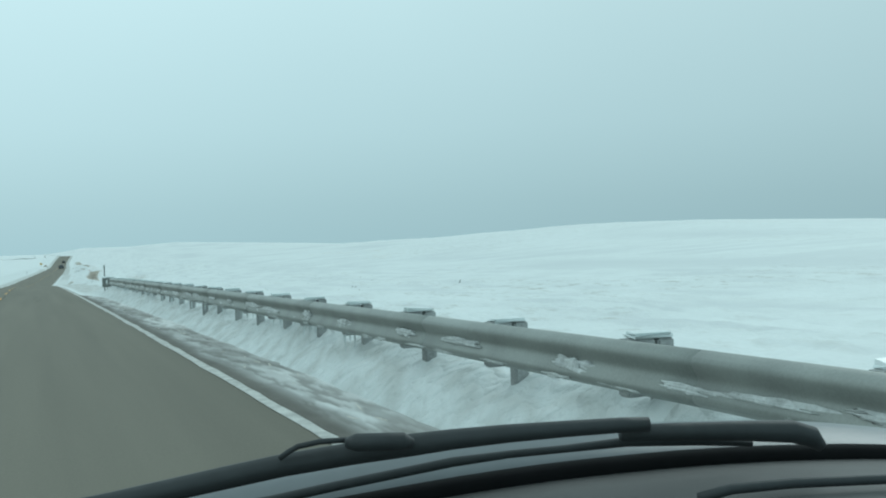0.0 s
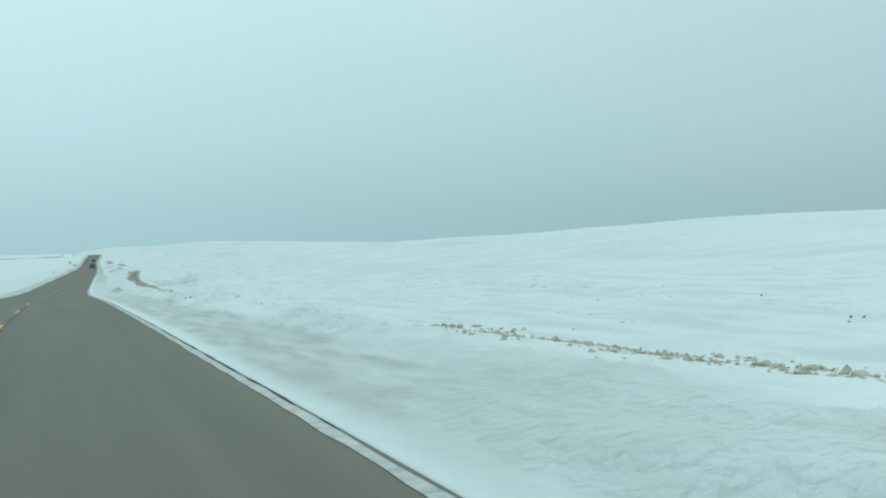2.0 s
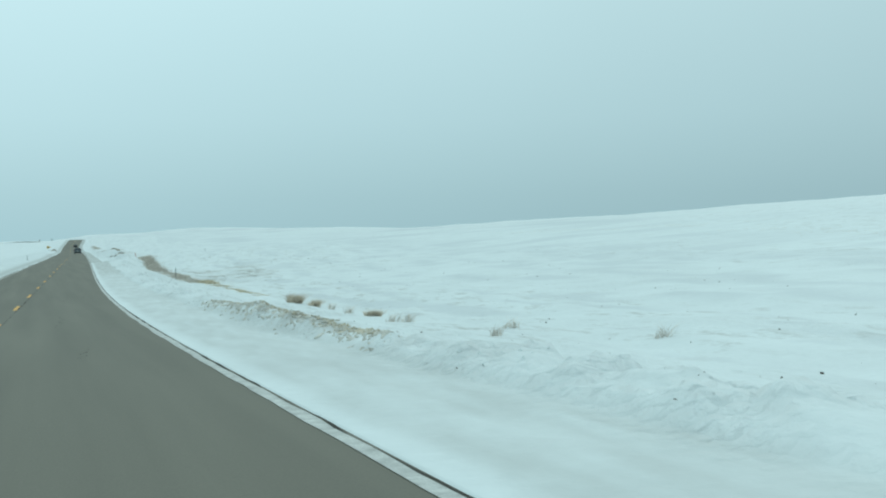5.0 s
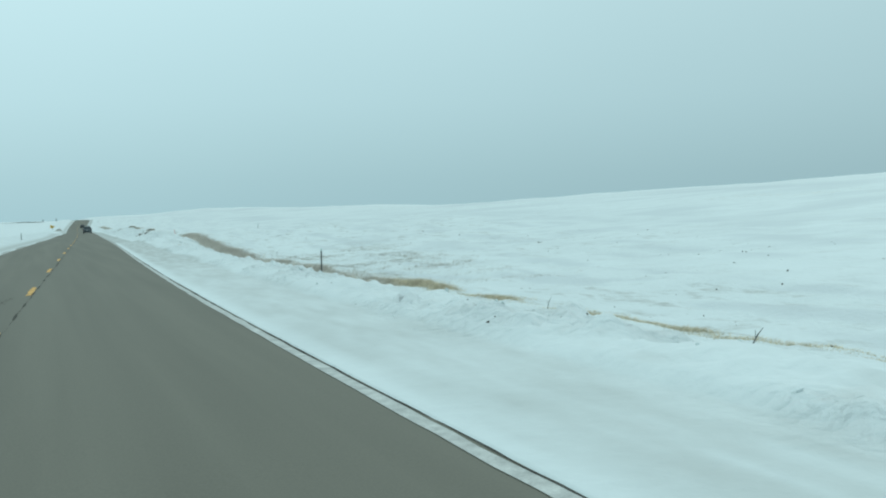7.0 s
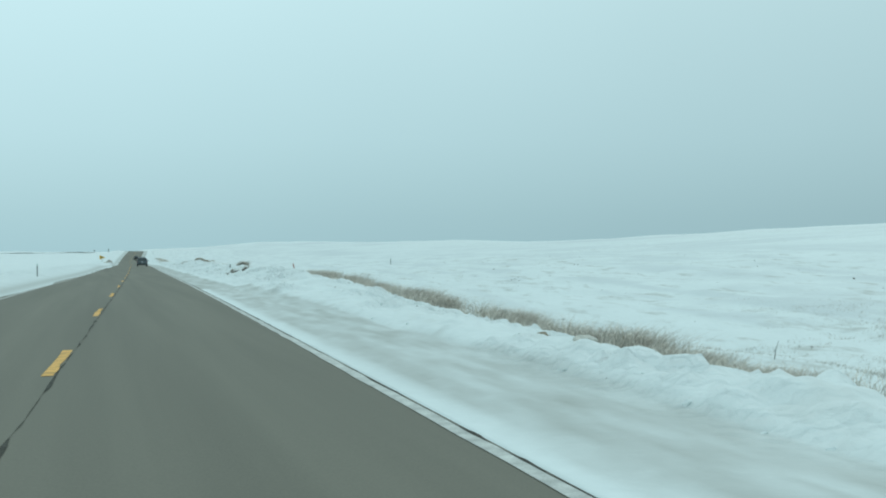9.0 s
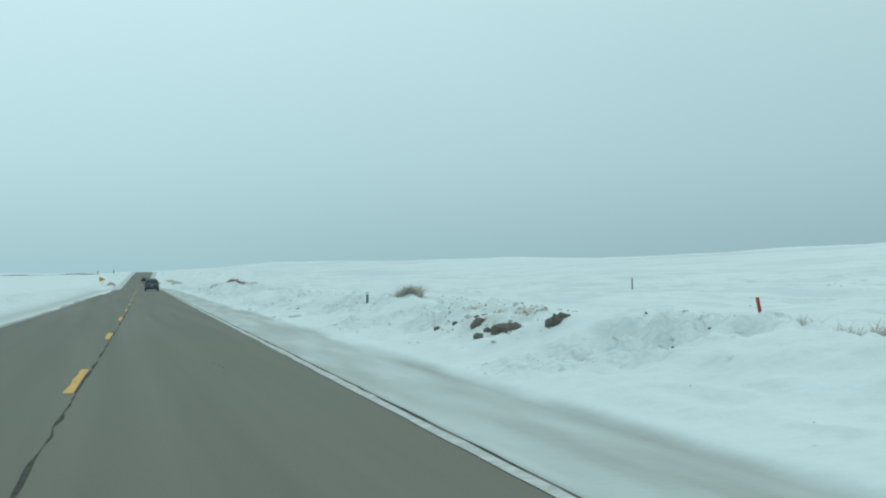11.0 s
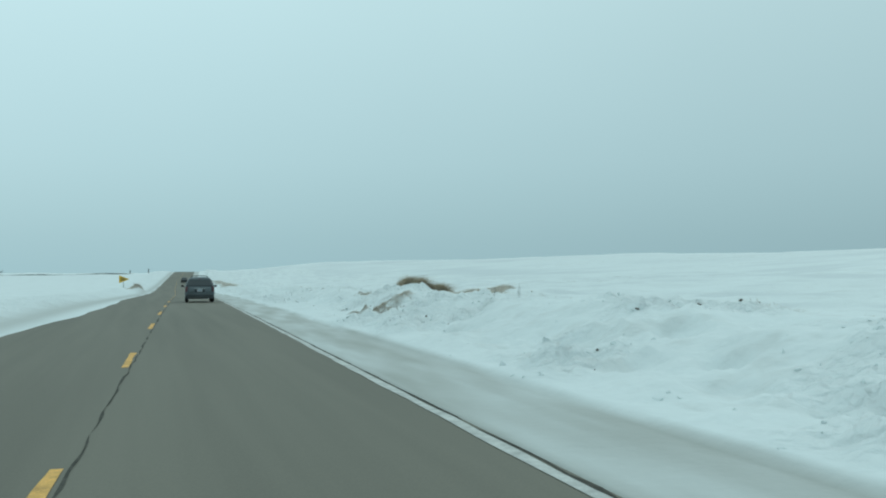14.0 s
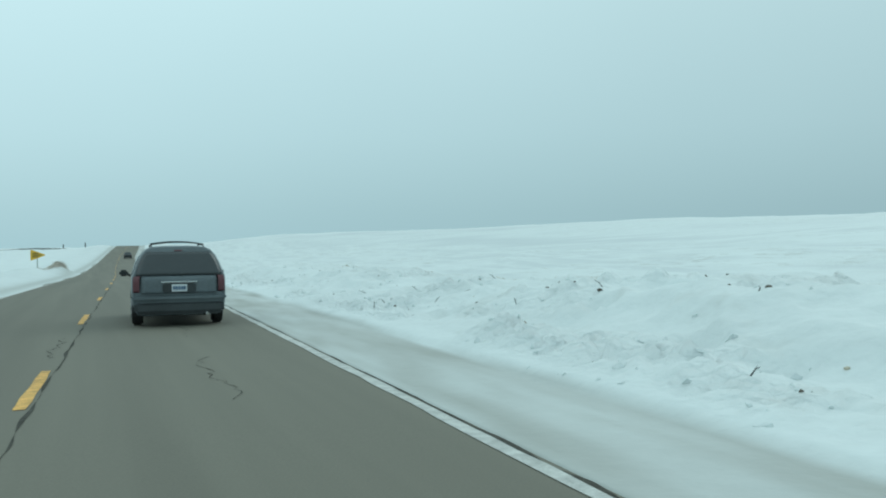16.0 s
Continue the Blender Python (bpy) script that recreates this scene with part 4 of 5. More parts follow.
clod_bed("snow_clods", 2.2, 3.1, 135, 154, 1000, 0.065, M_DIRTY, "dirty frozen snow clods along the ploughed ridge", "snow clods", 51, 2.6)
clod_bed("snow_clods", 1.7, 6.5, 262, 430, 3200, 0.075, M_SNOW, "loose snow clods on the ploughed bank", "snow clods", 53)
clod_bed("snow_clods", 2.2, 5.0, 62, 262, 1800, 0.055, M_SNOW, "loose snow clods on the verge", "snow clods", 54)
clod_bed("soil_clods", 2.65, 3.15, 136, 154, 2600, 0.05, M_TAN, "brown earth clods along the ploughed ridge", "soil clods", 57, 2.85)
for y0, y1, rs, n in ((60, 68, 11.6, 200), (65, 72, 11.0, 220), (71, 78, 10.3, 160)):
    clod_bed("soil_clods", rs - 1.6, rs + 1.6, y0, y1, n, 0.14, M_TAN, "tan broken crust and stubble in a row on the verge snow", "soil clods", 58 + int(y0), rs)
clod_bed("soil_clods", 2.2, 7.5, 262, 440, 900, 0.034, M_SOIL, "small dark soil crumbs scattered on the snow bank", "soil clods", 55)
clod_bed("soil_clods", 6.0, 34.0, 60, 300, 1500, 0.05, M_SOIL, "dark soil specks scattered over the field snow", "soil clods", 59)
clod_bed("snow_clods", 8.3, 11.2, 272, 440, 1500, 0.11, M_DIRTY, "line of dirty snow clods beyond the bank", "snow clods", 60)
clod_bed("soil_clods", 2.2, 6.0, 66, 260, 520, 0.028, M_SOIL, "small dark soil crumbs scattered on the verge snow", "soil clods", 56)


def mound(name, s, y, sx, sy, sz, mat, label, cat, seed, dz=0.0, sub=3):
    x, yy, z = at(s, y)
    bm = bmesh.new()
    blob(bm, (0, 0, 0), sx, sy, sz, seed, sub, 0.4)
    ob = part(name, bm, mat)
    ob.matrix_world = pose(x, yy, z + dz - 0.35 * sz)
    tagged(ob, label, cat)


clod_bed("snow_clods", 3.0, 4.8, 282.5, 288.5, 1300, 0.065, M_DIRTY, "heap of dirty broken snow blocks on the bank", "snow clods", 62)
for k, (s, y, q) in enumerate(((3.3, 287.0, 0.075), (3.5, 286.4, 0.07), (3.7, 285.6, 0.06), (3.4, 284.2, 0.08), (3.1, 283.9, 0.09), (4.1, 286.2, 0.06), (3.0, 306.2, 0.06), (3.2, 305.6, 0.05))):
    mound("rock", s, y, q, q * 1.2, q * 0.8, M_SOIL, "dark rock lying in dirty snow on the bank", "rock", 60 + k, 0.02)
mound("soil_heap", 3.8, 283.9, 0.40, 0.58, 0.30, M_SOIL, "dark bare soil heap torn open in the snow bank", "soil", 91, -0.15, 4)
mound("soil_heap", 3.5, 284.9, 0.16, 0.24, 0.20, M_SOIL, "dark bare soil heap torn open in the snow bank", "soil", 92, -0.05, 3)
mound("soil_heap", 4.1, 282.6, 0.24, 0.22, 0.22, M_SOIL, "dark bare soil heap torn open in the snow bank", "soil", 93, -0.05, 3)
for k, (s, y, q) in enumerate(((2.3, 301.3, 0.13), (2.5, 301.0, 0.10), (2.55, 301.6, 0.09), (2.2, 300.6, 0.08), (3.2, 89.5, 0.08), (2.9, 91.0, 0.06), (2.7, 86.5, 0.06), (5.0, 81.5, 0.09), (5.6, 79.2, 0.09), (4.4, 84.0, 0.07))):
    mound("snow_block", s, y, q, q * 1.3, q * 0.7, M_FROST, "dirty broken snow block on the bank", "snow block", 100 + k, 0.02)
mound("soil_clod", 3.4, 101, 0.10, 0.14, 0.07, M_SOIL, "dark soil clod on the verge snow", "soil", 71)
mound("soil_clod", 2.6, 87, 0.07, 0.10, 0.05, M_SOIL, "dark soil clod on the verge snow", "soil", 72)
mound("soil_clod", 3.4, 233.0, 0.10, 0.10, 0.08, M_EARTH, "dark soil clod on the snow ridge", "soil", 73)
mound("soil_clod", 3.1, 231.0, 0.16, 0.2, 0.10, M_DIRTY, "dirty clod on the snow ridge", "soil", 74)
mound("soil_clod", 3.4, 394.5, 0.07, 0.09, 0.05, M_EARTH, "dark soil clod on the snow bank", "soil", 75)
mound("soil_clod", 3.6, 391.5, 0.10, 0.14, 0.06, M_DIRTY, "dirty clod on the snow bank", "soil", 76)
for k, (s, y) in enumerate(((2.8, 367.3), (3.3, 367.85), (3.9, 368.4), (4.4, 368.65), (4.45, 367.6), (3.5, 366.2), (2.9, 365.7), (3.6, 368.1), (4.6, 368.4))):
    mound("soil_clod", s, y, 0.06 + 0.01 * (k % 3), 0.08, 0.05, M_DIRTY if k % 2 else M_EARTH, "brown rooty soil clod in the cut snow bank", "soil", 80 + k)


clod_bed("soil_clods", 2.6, 4.6, 365.4, 368.8, 110, 0.04, M_EARTH, "brown earth crumbs fallen from the cut bank", "soil clods", 61)


def twig(s, y, length, lean, turn, name="twig", label="dark dry twig sticking out of the snow", thick=1.0):
    x, yy, z = at(s, y)
    bm = bmesh.new()
    rod(bm, (0, 0, -0.05), (0, 0, length * 0.6), 0.010 * thick, 0.007 * thick, 5)
    rod(bm, (0, 0, length * 0.55), (length * 0.12 * thick, 0.01, length), 0.007 * thick, 0.003, 5)
    rod(bm, (0, 0, length * 0.35), (-length * 0.16 * thick, 0.02, length * 0.62), 0.005 * thick, 0.002, 5)
    ob = part(name, bm, M_WOOD)
    ob.matrix_world = pose(x, yy, z, 0, lean, turn)
    tagged(ob, label, "twig", "twigs in the snow")


for s, y, length, lean, turn in ((3.6, 178.0, 0.28, 50, 20), (4.4, 181.5, 0.22, 60, 140), (3.2, 171.0, 0.2, 65, 80), (8.8, 192.0, 0.35, 15, 0), (7.6, 228.0, 0.55, 8, 40),
                                 (7.9, 225.5, 0.5, -12, 110), (5.2, 292.0, 0.3, 55, 30), (6.3, 386.5, 0.45, 38, 10), (7.1, 384.0, 0.45, 35, 20), (4.9, 398.0, 0.3, 60, 70), (6.0, 402.0, 0.3, 55, 200), (10.2, 236.0, 0.4, 10, 0)):
    twig(s, y, length, lean, turn)
trng = random.Random(77)
for k in range(22):
    twig(trng.uniform(2.3, 5.6), trng.uniform(383, 406), trng.uniform(0.10, 0.24), trng.uniform(40, 75), trng.uniform(0, 360))
for k in range(12):
    q = trng.uniform(0.02, 0.045)
    mound("soil_clod", trng.uniform(2.4, 5.5), trng.uniform(384, 404), q, q * 1.4, q * 0.8, M_SOIL if k % 3 else M_TAN, "dark soil clod on the snow bank", "soil", 120 + k)
for s, y, length, lean in ((6.6, 362.5, 0.42, 2), (6.36, 361.7, 0.34, -3), (5.83, 362.4, 0.3, 0)):
    twig(s, y, length, lean, 0, "reed_stalk", "single thin dry stalk standing out of the bank", 0.6)


# ---------- far tree line ----------
def far_trees():
    rng = random.Random(5)
    for k in range(26):
        s = -190 - 22 * k + rng.uniform(-12, 12)
        y = 1500 + rng.uniform(-60, 60)
        x, yy, z = at(s, y)
        t = empty("tree", x, yy, z)
        hh = rng.uniform(6, 11)
        bm = bmesh.new()
        rod(bm, (0, 0, -1), (0, 0, hh * 0.5), 0.4, 0.15, 6)
        part("trunk", bm, M_TREE, t)
        bm = bmesh.new()
        for j in range(60):
            a = Vector((rng.gauss(0, hh * 0.2), rng.gauss(0, hh * 0.2), hh * rng.uniform(0.3, 1.0)))
            rod(bm, (0, 0, a.z * 0.5), a, 0.10, 0.03, 3)
        part("crown", bm, M_TREE, t)
        tagged(t, "bare grey tree on the far horizon", "tree", "trees on the horizon")


far_trees()



# ---------- vehicles ----------
def ring(y, levels, slant):
    """One cross-section of a car body: levels of (half width, height); slant moves it with height."""
    pts = [(-w, y + slant(z), z) for w, z in levels] + [(w, y + slant(z), z) for w, z in reversed(levels)]
    return pts


def panel(f, u0, u1, v0, v1, nu, nv, thick, n_sign=1.0):
    """A thin curved plate: f(u, v) gives points."""
    bm = bmesh.new()
    a = [[Vector(f(u0 + (u1 - u0) * i / nu, v0 + (v1 - v0) * j / nv)) for j in range(nv + 1)] for i in range(nu + 1)]
    c1 = a[nu // 2 + 1][nv // 2] - a[nu // 2][nv // 2]
    c2 = a[nu // 2][nv // 2 + 1] - a[nu // 2][nv // 2]
    n = c1.cross(c2).normalized() * thick * n_sign
    front = [[bm.verts.new(p + n) for p in r] for r in a]
    back = [[bm.verts.new(p - n) for p in r] for r in a]
    for g in (front, back):
        for i in range(nu):
            for j in range(nv):
                bm.faces.new((g[i][j], g[i + 1][j], g[i + 1][j + 1], g[i][j + 1]))
    for i in range(nu):
        bm.faces.new((front[i][0], back[i][0], back[i + 1][0], front[i + 1][0]))
        bm.faces.new((front[i][nv], front[i + 1][nv], back[i + 1][nv], back[i][nv]))
    for j in range(nv):
        bm.faces.new((front[0][j], front[0][j + 1], back[0][j + 1], back[0][j]))
        bm.faces.new((front[nu][j], back[nu][j], back[nu][j + 1], front[nu][j + 1]))
    bmesh.ops.recalc_face_normals(bm, faces=bm.faces)
    return bm


def wheel(parent, x, y, r=0.335, w=0.22):
    bm = bmesh.new()
    m = Matrix.Translation((x, y, r)) @ Euler((0, radians(90), 0)).to_matrix().to_4x4()
    c = bmesh.ops.create_cone(bm, cap_ends=True, segments=32, radius1=r, radius2=r, depth=w, matrix=m)
    bmesh.ops.bevel(bm, geom=[e for e in bm.edges if len(e.link_faces) == 2 and any(len(f.verts) > 4 for f in e.link_faces)], offset=0.035, segments=3, affect="EDGES")
    tyre = part("wheel", bm, M_TYRE, parent, "road-grimed black tyre")
    bm = bmesh.new()
    side = 1 if x > 0 else -1
    m = Matrix.Translation((x + side * (w / 2 - 0.005), y, r)) @ Euler((0, radians(90), 0)).to_matrix().to_4x4()
    bmesh.ops.create_cone(bm, cap_ends=True, segments=24, radius1=r * 0.62, radius2=r * 0.62, depth=0.03, matrix=m)
    for k in range(5):
        a = 6.283 * k / 5
        box(bm, x + side * (w / 2 + 0.012), y + math.cos(a) * r * 0.32, r + math.sin(a) * r * 0.32, 0.02, 0.07, r * 0.5, 0.0, Euler((a - 1.5708, 0, 0)).to_matrix().to_4x4())
    part("rim", bm, M_RIM, tyre, "dull alloy rim")
    return tyre


def build_minivan(s, y):
    x = rx(y) + s
    z = rz(y)
    slope = math.degrees(math.atan2(rz(y + 3.9) - rz(y + 0.9), 3.0))
    turn = math.degrees(math.atan2(rx(y + 4) - rx(y), 4.0))
    van = empty("minivan", x, y, z)
    van.matrix_world = pose(x, y, z, slope, 0, -turn)

    def slant(z):
        return 0.02 + (0.0 if z < 0.95 else 0.40 * ((z - 0.95) / 0.78) ** 1.25) + (0.05 if z < 0.45 else 0)

    low = [(0.76, 0.24), (0.86, 0.30), (0.92, 0.45), (0.94, 0.62), (0.94, 0.80), (0.935, 0.97)]

    def levels(shrink, roof, belt=1.0, tuck=0.0):
        up = [(0.935, 1.04), (0.89, 1.18), (0.825, 1.36), (0.755, 1.51), (0.665, 1.62), (0.54, 1.68), (0.28, 1.70)]
        top = [(w * shrink, 0.97 + (zz - 0.97) * (roof - 0.97) / 0.735) for w, zz in up]
        return [(w * shrink, zz) for w, zz in low] + top

    st = [(0.0, 0.955, 1.645), (0.025, 0.98, 1.66), (0.08, 0.995, 1.67), (0.35, 1.0, 1.68), (1.2, 1.0, 1.69), (2.2, 1.0, 1.685), (2.9, 1.0, 1.65),
          (3.3, 1.0, 1.52), (3.75, 0.99, 1.26), (4.05, 0.985, 1.10), (4.5, 0.96, 1.03), (4.8, 0.90, 0.97), (4.98, 0.78, 0.975)]
    rings = []
    for yy, k, roof in st:
        fade = max(0.0, 1 - yy / 1.2)
        rings.append(ring(yy, levels(k, roof), lambda q, f=fade: slant(q) * f))
    part("body", loft(rings), M_BODY, van, "dark slate-blue painted body with road grime", smooth=True)

    def rear(u, v):
        """The tailgate: u across, v height."""
        half = 0.925 if v < 0.97 else 0.955 * np.interp(v, [0.97, 1.04, 1.17, 1.34, 1.47, 1.56], [0.965, 0.935, 0.895, 0.835, 0.765, 0.67]) / 0.985
        return (u * half, slant(v) - 0.004 - 0.02 * (1 - u * u) + 0.02, v)

    part("rear_window", panel(lambda u, v: (rear(u, v)[0], rear(u, v)[1] - 0.012, v), -0.955, 0.955, 1.065, 1.545, 14, 8, 0.004), M_GLASS, van, "dark tinted rear window", smooth=True)
    part("tailgate", panel(rear, -0.81, 0.81, 0.66, 1.05, 14, 6, 0.004), M_BODY, van, "dark painted tailgate", smooth=True)
    part("brake_lamp", panel(rear, -0.12, 0.12, 1.56, 1.582, 4, 1, 0.012), M_RED, van, "high brake lamp, unlit")
    for k in (-1, 1):
        lamp = panel(rear, k * 0.85, k * 0.99, 0.72, 1.05, 4, 8, 0.014)
        part("tail_lamp", lamp, M_RED, van, "dull red tail lamp", smooth=True)
    bm = bmesh.new()
    box(bm, 0, -0.01, 0.60, 1.88, 0.16, 0.20, 0.075)
    bumper = part("bumper", bm, M_BODY, van, "grimy rear bumper")
    # shade below the bumper's sky-lit strip, put into this cover's dark colour
    bm = bmesh.new()
    box(bm, 0, 0.02, 0.40, 1.80, 0.17, 0.28, 0.07)
    part("bumper_cover", bm, M_LOWER, bumper, "lower bumper cover, coloured dark for its shade below the sky-lit strip")
    bm = bmesh.new()
    box(bm, 0, -0.06, 0.70, 1.5, 0.06, 0.010, 0.004)
    part("step_pad", bm, M_BLACK, bumper)
    bm = bmesh.new()
    box(bm, 0, -0.005, 0.925, 0.74, 0.03, 0.028, 0.012)
    part("trim_bar", bm, M_CHROME, van, "chrome bar above the number plate")
    bm = bmesh.new()
    box(bm, 0, 0.0, 0.80, 0.66, 0.02, 0.21, 0.03)
    part("plate_recess", bm, M_LOWER, van)
    bm = bmesh.new()
    box(bm, 0.0, -0.016, 0.80, 0.31, 0.012, 0.155, 0.006)
    plate = part("number_plate", bm, M_PLATE, van, "pale number plate")
    for cx, w in ((-0.105, 0.04), (-0.055, 0.045), (0.0, 0.04), (0.055, 0.045), (0.105, 0.04)):
        bm = bmesh.new()
        box(bm, cx, -0.025, 0.80, w, 0.006, 0.07)
        part("print_bar", bm, M_BLUE, plate)
    bm = bmesh.new()
    rod(bm, (0.05, 0.06, 1.09), (-0.38, 0.105, 1.16), 0.010)
    rod(bm, (0.05, 0.03, 1.06), (0.05, 0.06, 1.09), 0.022)
    part("rear_wiper", bm, M_BLACK, van)
    for k in (-1, 1):
        bm = bmesh.new()
        for a, b in (((k * 0.53, 0.55, 1.63), (k * 0.53, 0.68, 1.70)), ((k * 0.53, 0.68, 1.70), (k * 0.53, 2.2, 1.71)), ((k * 0.53, 2.2, 1.71), (k * 0.53, 2.4, 1.63))):
            rod(bm, a, b, 0.016)
        part("roof_rail", bm, M_BLACK, van, "black roof rail")
    for yy in (0.75, 1.75):
        bm = bmesh.new()
        for j in range(10):
            u0, u1 = -0.53 + 0.106 * j, -0.424 + 0.106 * j
            rod(bm, (u0, yy, 1.685 + 0.03 * yy + 0.045 * (1 - (u0 / 0.53) ** 2)), (u1, yy, 1.685 + 0.03 * yy + 0.045 * (1 - (u1 / 0.53) ** 2)), 0.013)
        part("rack_bar", bm, M_BLACK, van, "black roof rack crossbar")
    for k in (-1, 1):
        bm = bmesh.new()
        box(bm, k * 1.10, 3.25, 1.08, 0.20, 0.10, 0.15, 0.04)
        rod(bm, (k * 0.94, 3.27, 1.02), (k * 1.02, 3.26, 1.05), 0.03)
        part("door_mirror", bm, M_BLACK, van, "black door mirror")

        def flank(u, v, k=k):
            half = np.interp(v, [0.97, 1.04, 1.17, 1.34, 1.47, 1.56], [0.965, 0.935, 0.895, 0.835, 0.765, 0.67])
            return (k * (half + 0.003), u, v)
        for a, b, t in ((0.55, 1.35, 1.47), (1.43, 2.35, 1.48), (2.43, 3.0, 1.46)):
            part("side_window", panel(flank, a, b, 1.08, t, 6, 5, 0.006), M_GLASS, van, "dark tinted side window", smooth=True)
        bm = bmesh.new()
        box(bm, k * 0.942, 2.3, 0.60, 0.03, 2.6, 0.08, 0.012)
        part("side_moulding", bm, M_LOWER, van)
        bm = bmesh.new()
        box(bm, k * 0.55, 4.98, 0.72, 0.36, 0.10, 0.16, 0.04)
        part("headlamp", bm, M_ICE, van, "clear headlamp")
    for k in (-1, 1):
        for yy in (0.98, 4.01):
            wheel(van, k * 0.82, yy)
    bm = bmesh.new()
    rod(bm, (0.55, -0.02, 0.26), (0.55, 0.45, 0.27), 0.035)
    part("exhaust_pipe", bm, M_CHROME, van, "bright exhaust tip")
    tagged(van, "dark slate-blue minivan with roof rails on the asphalt lane", "minivan")


build_minivan(-1.60, 400.85)


def build_far_car(s, y):
    x, z = rx(y) + s, rz(y)
    turn = math.degrees(math.atan2(rx(y + 4) - rx(y), 4.0))
    slope = math.degrees(math.atan2(rz(y + 4) - z, 4.0))
    car = empty("car", x, y, z)
    car.matrix_world = pose(x, y, z, slope, 0, -turn)
    lv = [(0.75, 0.22), (0.88, 0.34), (0.90, 0.60), (0.87, 0.88)]
    st = [(0.0, 0.94, 0.95), (0.1, 1.0, 1.0), (0.7, 1.0, 1.05), (1.25, 0.95, 1.42), (2.4, 0.95, 1.45), (3.3, 1.0, 1.0), (4.4, 0.95, 0.85), (4.6, 0.85, 0.7)]
    rings = []
    for yy, k, roof in st:
        top = [(0.84 * k, max(0.9, 0.9 + (roof - 0.9) * 0.3)), (0.72 * k, 0.9 + (roof - 0.9) * 0.8), (0.55 * k, roof)]
        rings.append(ring(yy, [(w * k, min(q, roof - 0.05)) for w, q in lv] + top, lambda q: 0.0))
    part("body", loft(rings), M_LOWER, car, "dark car body")
    part("rear_window", panel(lambda u, v: (u, 0.68 + (v - 1.02) * 1.35, v + 0.02), -0.55, 0.55, 1.06, 1.36, 4, 3, 0.01), M_GLASS, car, "dark rear window")
    for k in (-1, 1):
        bm = bmesh.new()
        box(bm, k * 0.68, 0.0, 0.78, 0.28, 0.06, 0.14, 0.02)
        part("tail_lamp", bm, M_RED, car, "dull red tail lamp")
        for yy in (0.85, 3.65):
            wheel(car, k * 0.80, yy, 0.31, 0.2)
    bm = bmesh.new()
    box(bm, 0, -0.02, 0.48, 1.7, 0.14, 0.2, 0.05)
    part("bumper", bm, M_BLACK, car)
    tagged(car, "small dark car far ahead on the road", "car")


build_far_car(-1.6, 606.0)


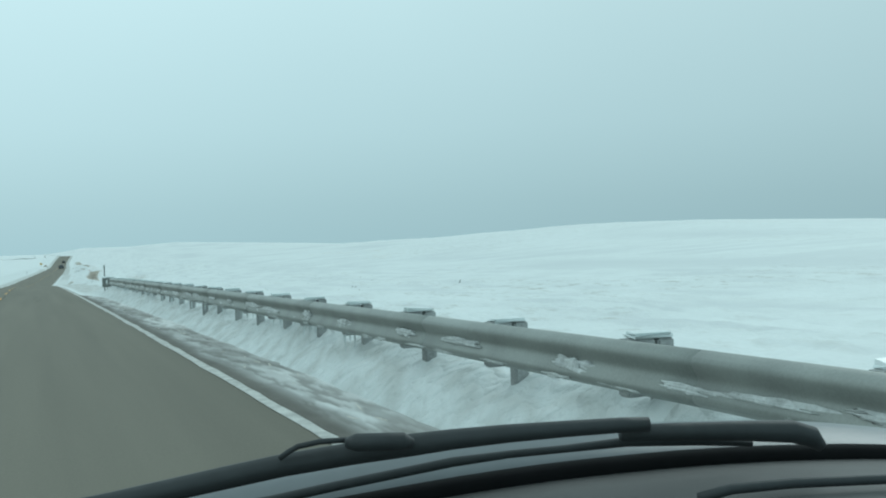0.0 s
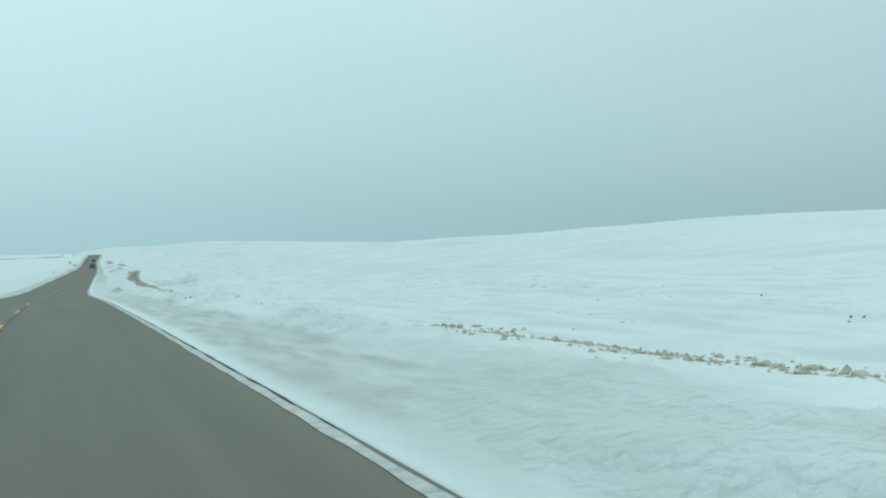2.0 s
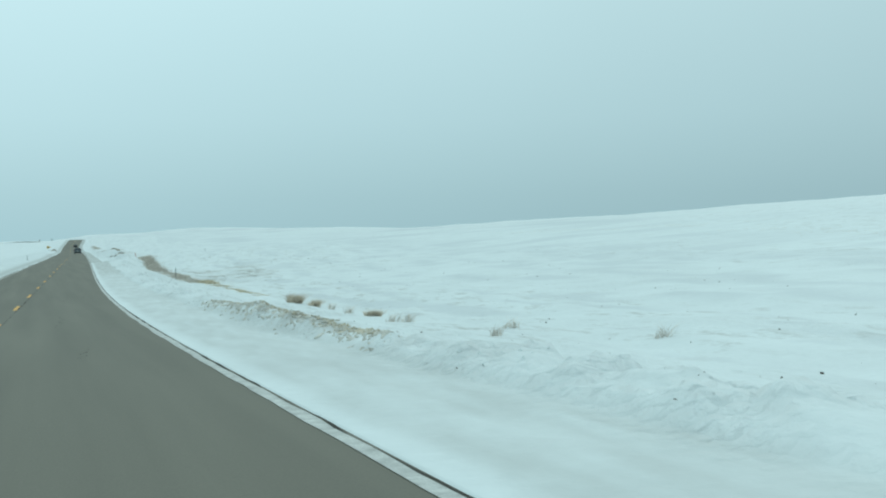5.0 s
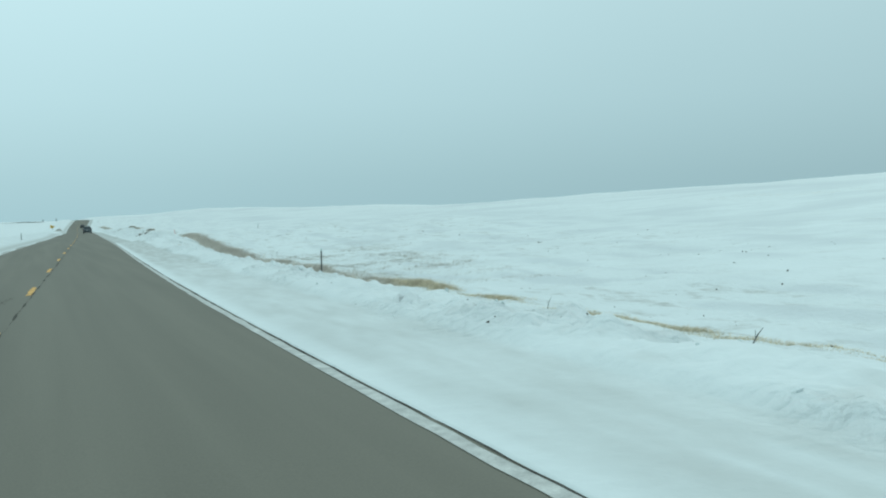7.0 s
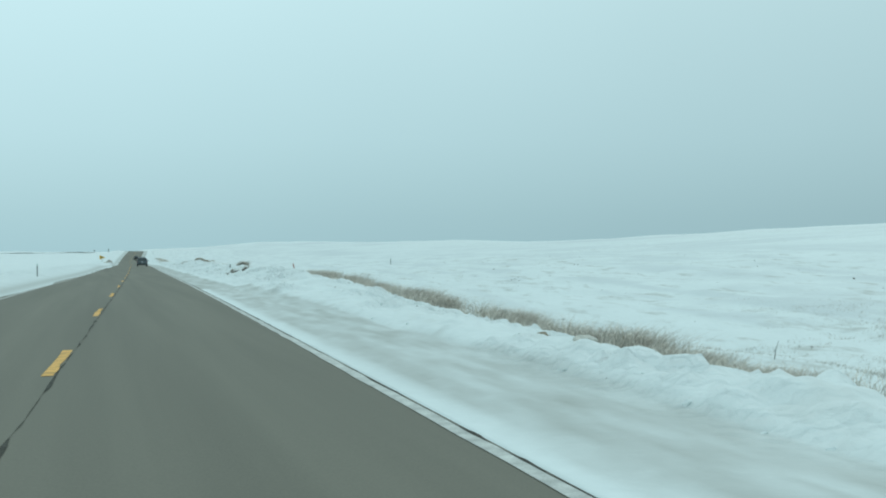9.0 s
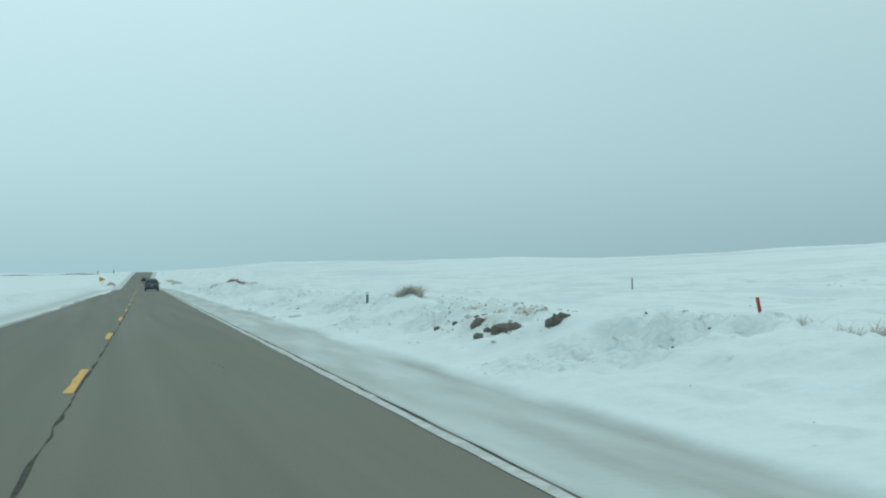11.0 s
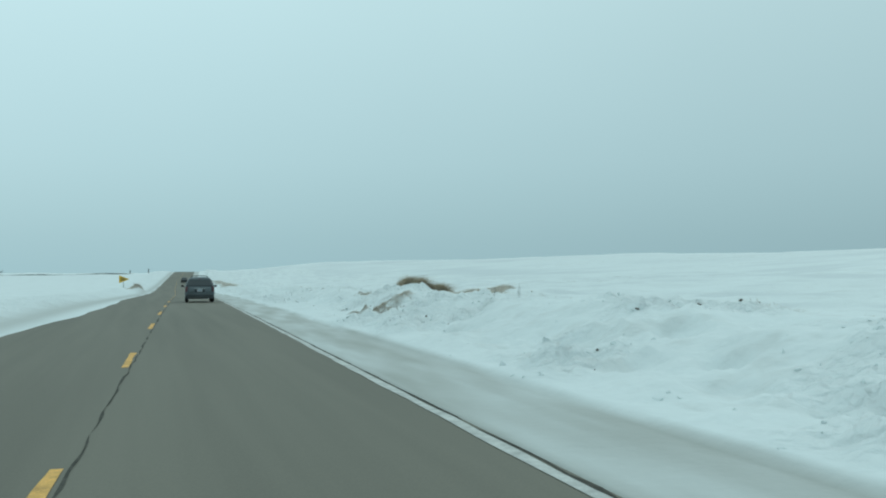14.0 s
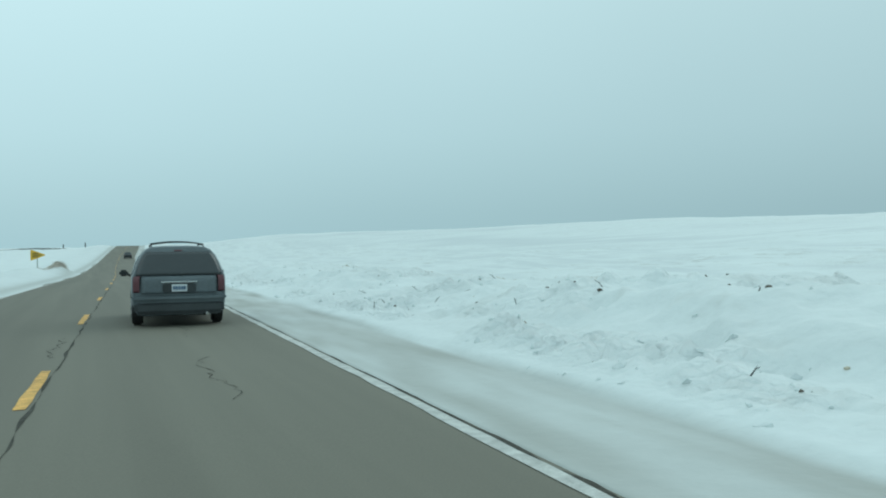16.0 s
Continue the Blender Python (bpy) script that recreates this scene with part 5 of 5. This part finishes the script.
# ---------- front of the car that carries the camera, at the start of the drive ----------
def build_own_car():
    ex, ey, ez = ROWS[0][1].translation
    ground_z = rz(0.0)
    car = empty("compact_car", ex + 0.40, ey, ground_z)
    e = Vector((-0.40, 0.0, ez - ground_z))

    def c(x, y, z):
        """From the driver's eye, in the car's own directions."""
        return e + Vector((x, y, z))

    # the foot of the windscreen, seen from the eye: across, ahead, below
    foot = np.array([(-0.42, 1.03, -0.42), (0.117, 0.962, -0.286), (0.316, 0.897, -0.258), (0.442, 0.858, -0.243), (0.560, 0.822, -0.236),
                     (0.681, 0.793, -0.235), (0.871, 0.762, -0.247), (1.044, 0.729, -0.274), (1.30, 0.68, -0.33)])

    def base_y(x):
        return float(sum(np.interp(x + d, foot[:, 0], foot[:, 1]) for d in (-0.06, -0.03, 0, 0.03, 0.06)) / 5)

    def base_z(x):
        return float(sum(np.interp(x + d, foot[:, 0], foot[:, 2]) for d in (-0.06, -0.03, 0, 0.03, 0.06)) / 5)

    xs = np.linspace(-0.42, 1.25, 44)

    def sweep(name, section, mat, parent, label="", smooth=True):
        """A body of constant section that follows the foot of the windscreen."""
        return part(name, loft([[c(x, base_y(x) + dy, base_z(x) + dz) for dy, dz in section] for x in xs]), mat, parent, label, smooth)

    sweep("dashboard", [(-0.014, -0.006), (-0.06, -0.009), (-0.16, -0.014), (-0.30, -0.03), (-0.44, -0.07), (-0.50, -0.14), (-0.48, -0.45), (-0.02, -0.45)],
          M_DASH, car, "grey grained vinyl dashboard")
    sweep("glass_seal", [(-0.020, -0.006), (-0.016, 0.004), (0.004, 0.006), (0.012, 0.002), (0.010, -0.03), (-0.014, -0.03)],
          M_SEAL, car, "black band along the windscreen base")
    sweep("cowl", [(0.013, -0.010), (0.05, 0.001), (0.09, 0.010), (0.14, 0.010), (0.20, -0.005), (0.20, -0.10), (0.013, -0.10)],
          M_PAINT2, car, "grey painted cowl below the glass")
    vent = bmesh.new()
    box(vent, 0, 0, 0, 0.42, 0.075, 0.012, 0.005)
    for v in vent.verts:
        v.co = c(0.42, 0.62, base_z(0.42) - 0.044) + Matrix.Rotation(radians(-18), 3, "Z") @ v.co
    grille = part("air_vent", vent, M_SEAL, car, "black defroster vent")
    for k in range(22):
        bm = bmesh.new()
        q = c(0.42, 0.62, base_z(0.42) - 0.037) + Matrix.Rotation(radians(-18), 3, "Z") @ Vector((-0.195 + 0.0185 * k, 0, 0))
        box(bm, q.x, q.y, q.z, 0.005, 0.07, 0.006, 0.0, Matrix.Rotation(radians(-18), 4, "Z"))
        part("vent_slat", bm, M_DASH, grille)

    def tube(name, pts, r, mat, parent, label="", flat=1.0):
        """A bar along a few points in the driver's directions."""
        rings_ = []
        for i, p in enumerate(pts):
            p = Vector(p)
            q = Vector(pts[min(i + 1, len(pts) - 1)]) - Vector(pts[max(i - 1, 0)])
            side = q.cross(Vector((0, -0.5, 0.86))).normalized()
            up = side.cross(q).normalized()
            rr = r[i] if isinstance(r, (list, tuple)) else r
            rings_.append([e + p + side * math.cos(a) * rr + up * math.sin(a) * rr * flat for a in [6.283 * k / 10 for k in range(10)]])
        return part(name, loft(rings_), mat, parent, label, smooth=True)

    # the dashboard groove's shade, painted as a thin black bar on the vinyl
    tube("groove", [(0.555, 0.693, -0.243), (0.585, 0.684, -0.2365), (0.648, 0.674, -0.237), (0.746, 0.653, -0.241), (0.95, 0.615, -0.258)], 0.005, M_BLACK, car, "black bar standing for the shade in a moulded groove")
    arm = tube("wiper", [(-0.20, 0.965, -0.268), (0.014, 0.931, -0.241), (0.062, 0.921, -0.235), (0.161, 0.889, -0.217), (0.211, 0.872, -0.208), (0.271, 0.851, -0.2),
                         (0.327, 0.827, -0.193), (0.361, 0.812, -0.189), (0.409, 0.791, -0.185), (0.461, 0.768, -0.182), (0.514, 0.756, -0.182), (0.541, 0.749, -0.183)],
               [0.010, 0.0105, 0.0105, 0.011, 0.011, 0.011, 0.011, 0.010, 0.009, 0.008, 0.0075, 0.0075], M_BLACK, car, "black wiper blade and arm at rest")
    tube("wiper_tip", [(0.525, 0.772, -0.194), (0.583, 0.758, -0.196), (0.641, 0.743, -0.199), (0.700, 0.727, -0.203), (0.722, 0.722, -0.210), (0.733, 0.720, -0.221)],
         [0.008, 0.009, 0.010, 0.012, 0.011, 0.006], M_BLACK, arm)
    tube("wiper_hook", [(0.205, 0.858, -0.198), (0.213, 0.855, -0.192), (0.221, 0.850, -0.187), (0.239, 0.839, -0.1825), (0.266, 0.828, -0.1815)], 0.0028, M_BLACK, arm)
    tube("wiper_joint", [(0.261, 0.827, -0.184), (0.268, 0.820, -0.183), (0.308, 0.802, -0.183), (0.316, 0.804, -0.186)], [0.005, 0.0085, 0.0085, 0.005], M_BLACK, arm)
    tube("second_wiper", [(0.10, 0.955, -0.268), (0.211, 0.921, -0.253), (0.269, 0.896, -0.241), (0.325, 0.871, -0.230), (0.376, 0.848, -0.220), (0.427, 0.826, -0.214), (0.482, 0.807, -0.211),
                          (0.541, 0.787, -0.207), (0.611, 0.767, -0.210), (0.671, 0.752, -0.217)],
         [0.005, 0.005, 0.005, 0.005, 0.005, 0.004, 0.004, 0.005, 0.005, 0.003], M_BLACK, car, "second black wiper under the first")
    # bonnet, wings, floor and wheels
    rings = []
    for yy, zz, wv in ((1.15, -0.36, 0.80), (1.5, -0.42, 0.84), (1.9, -0.52, 0.83), (2.2, -0.64, 0.78), (2.3, -0.80, 0.72)):
        rings.append([Vector((-wv, yy, e.z + zz - 0.10)), Vector((-wv * 0.8, yy, e.z + zz - 0.01)), Vector((0, yy, e.z + zz + 0.01)), Vector((wv * 0.8, yy, e.z + zz - 0.01)), Vector((wv, yy, e.z + zz - 0.10)),
                      Vector((wv, yy, 0.30)), Vector((-wv, yy, 0.30))])
    part("bonnet", loft(rings), M_PAINT2, car, "grey bonnet and wings", smooth=False)
    bm = bmesh.new()
    box(bm, 0, 0.66, 0.55, 1.5, 0.92, 0.50, 0.06)
    part("bulkhead", bm, M_BLACK, car)
    for k in (-1, 1):
        wheel(car, k * 0.74, 1.55, 0.33, 0.2)
        wheel(car, k * 0.74, 0.62, 0.33, 0.2)
    tagged(car, "grey dashboard, cowl and parked black wipers of a car", "car front")


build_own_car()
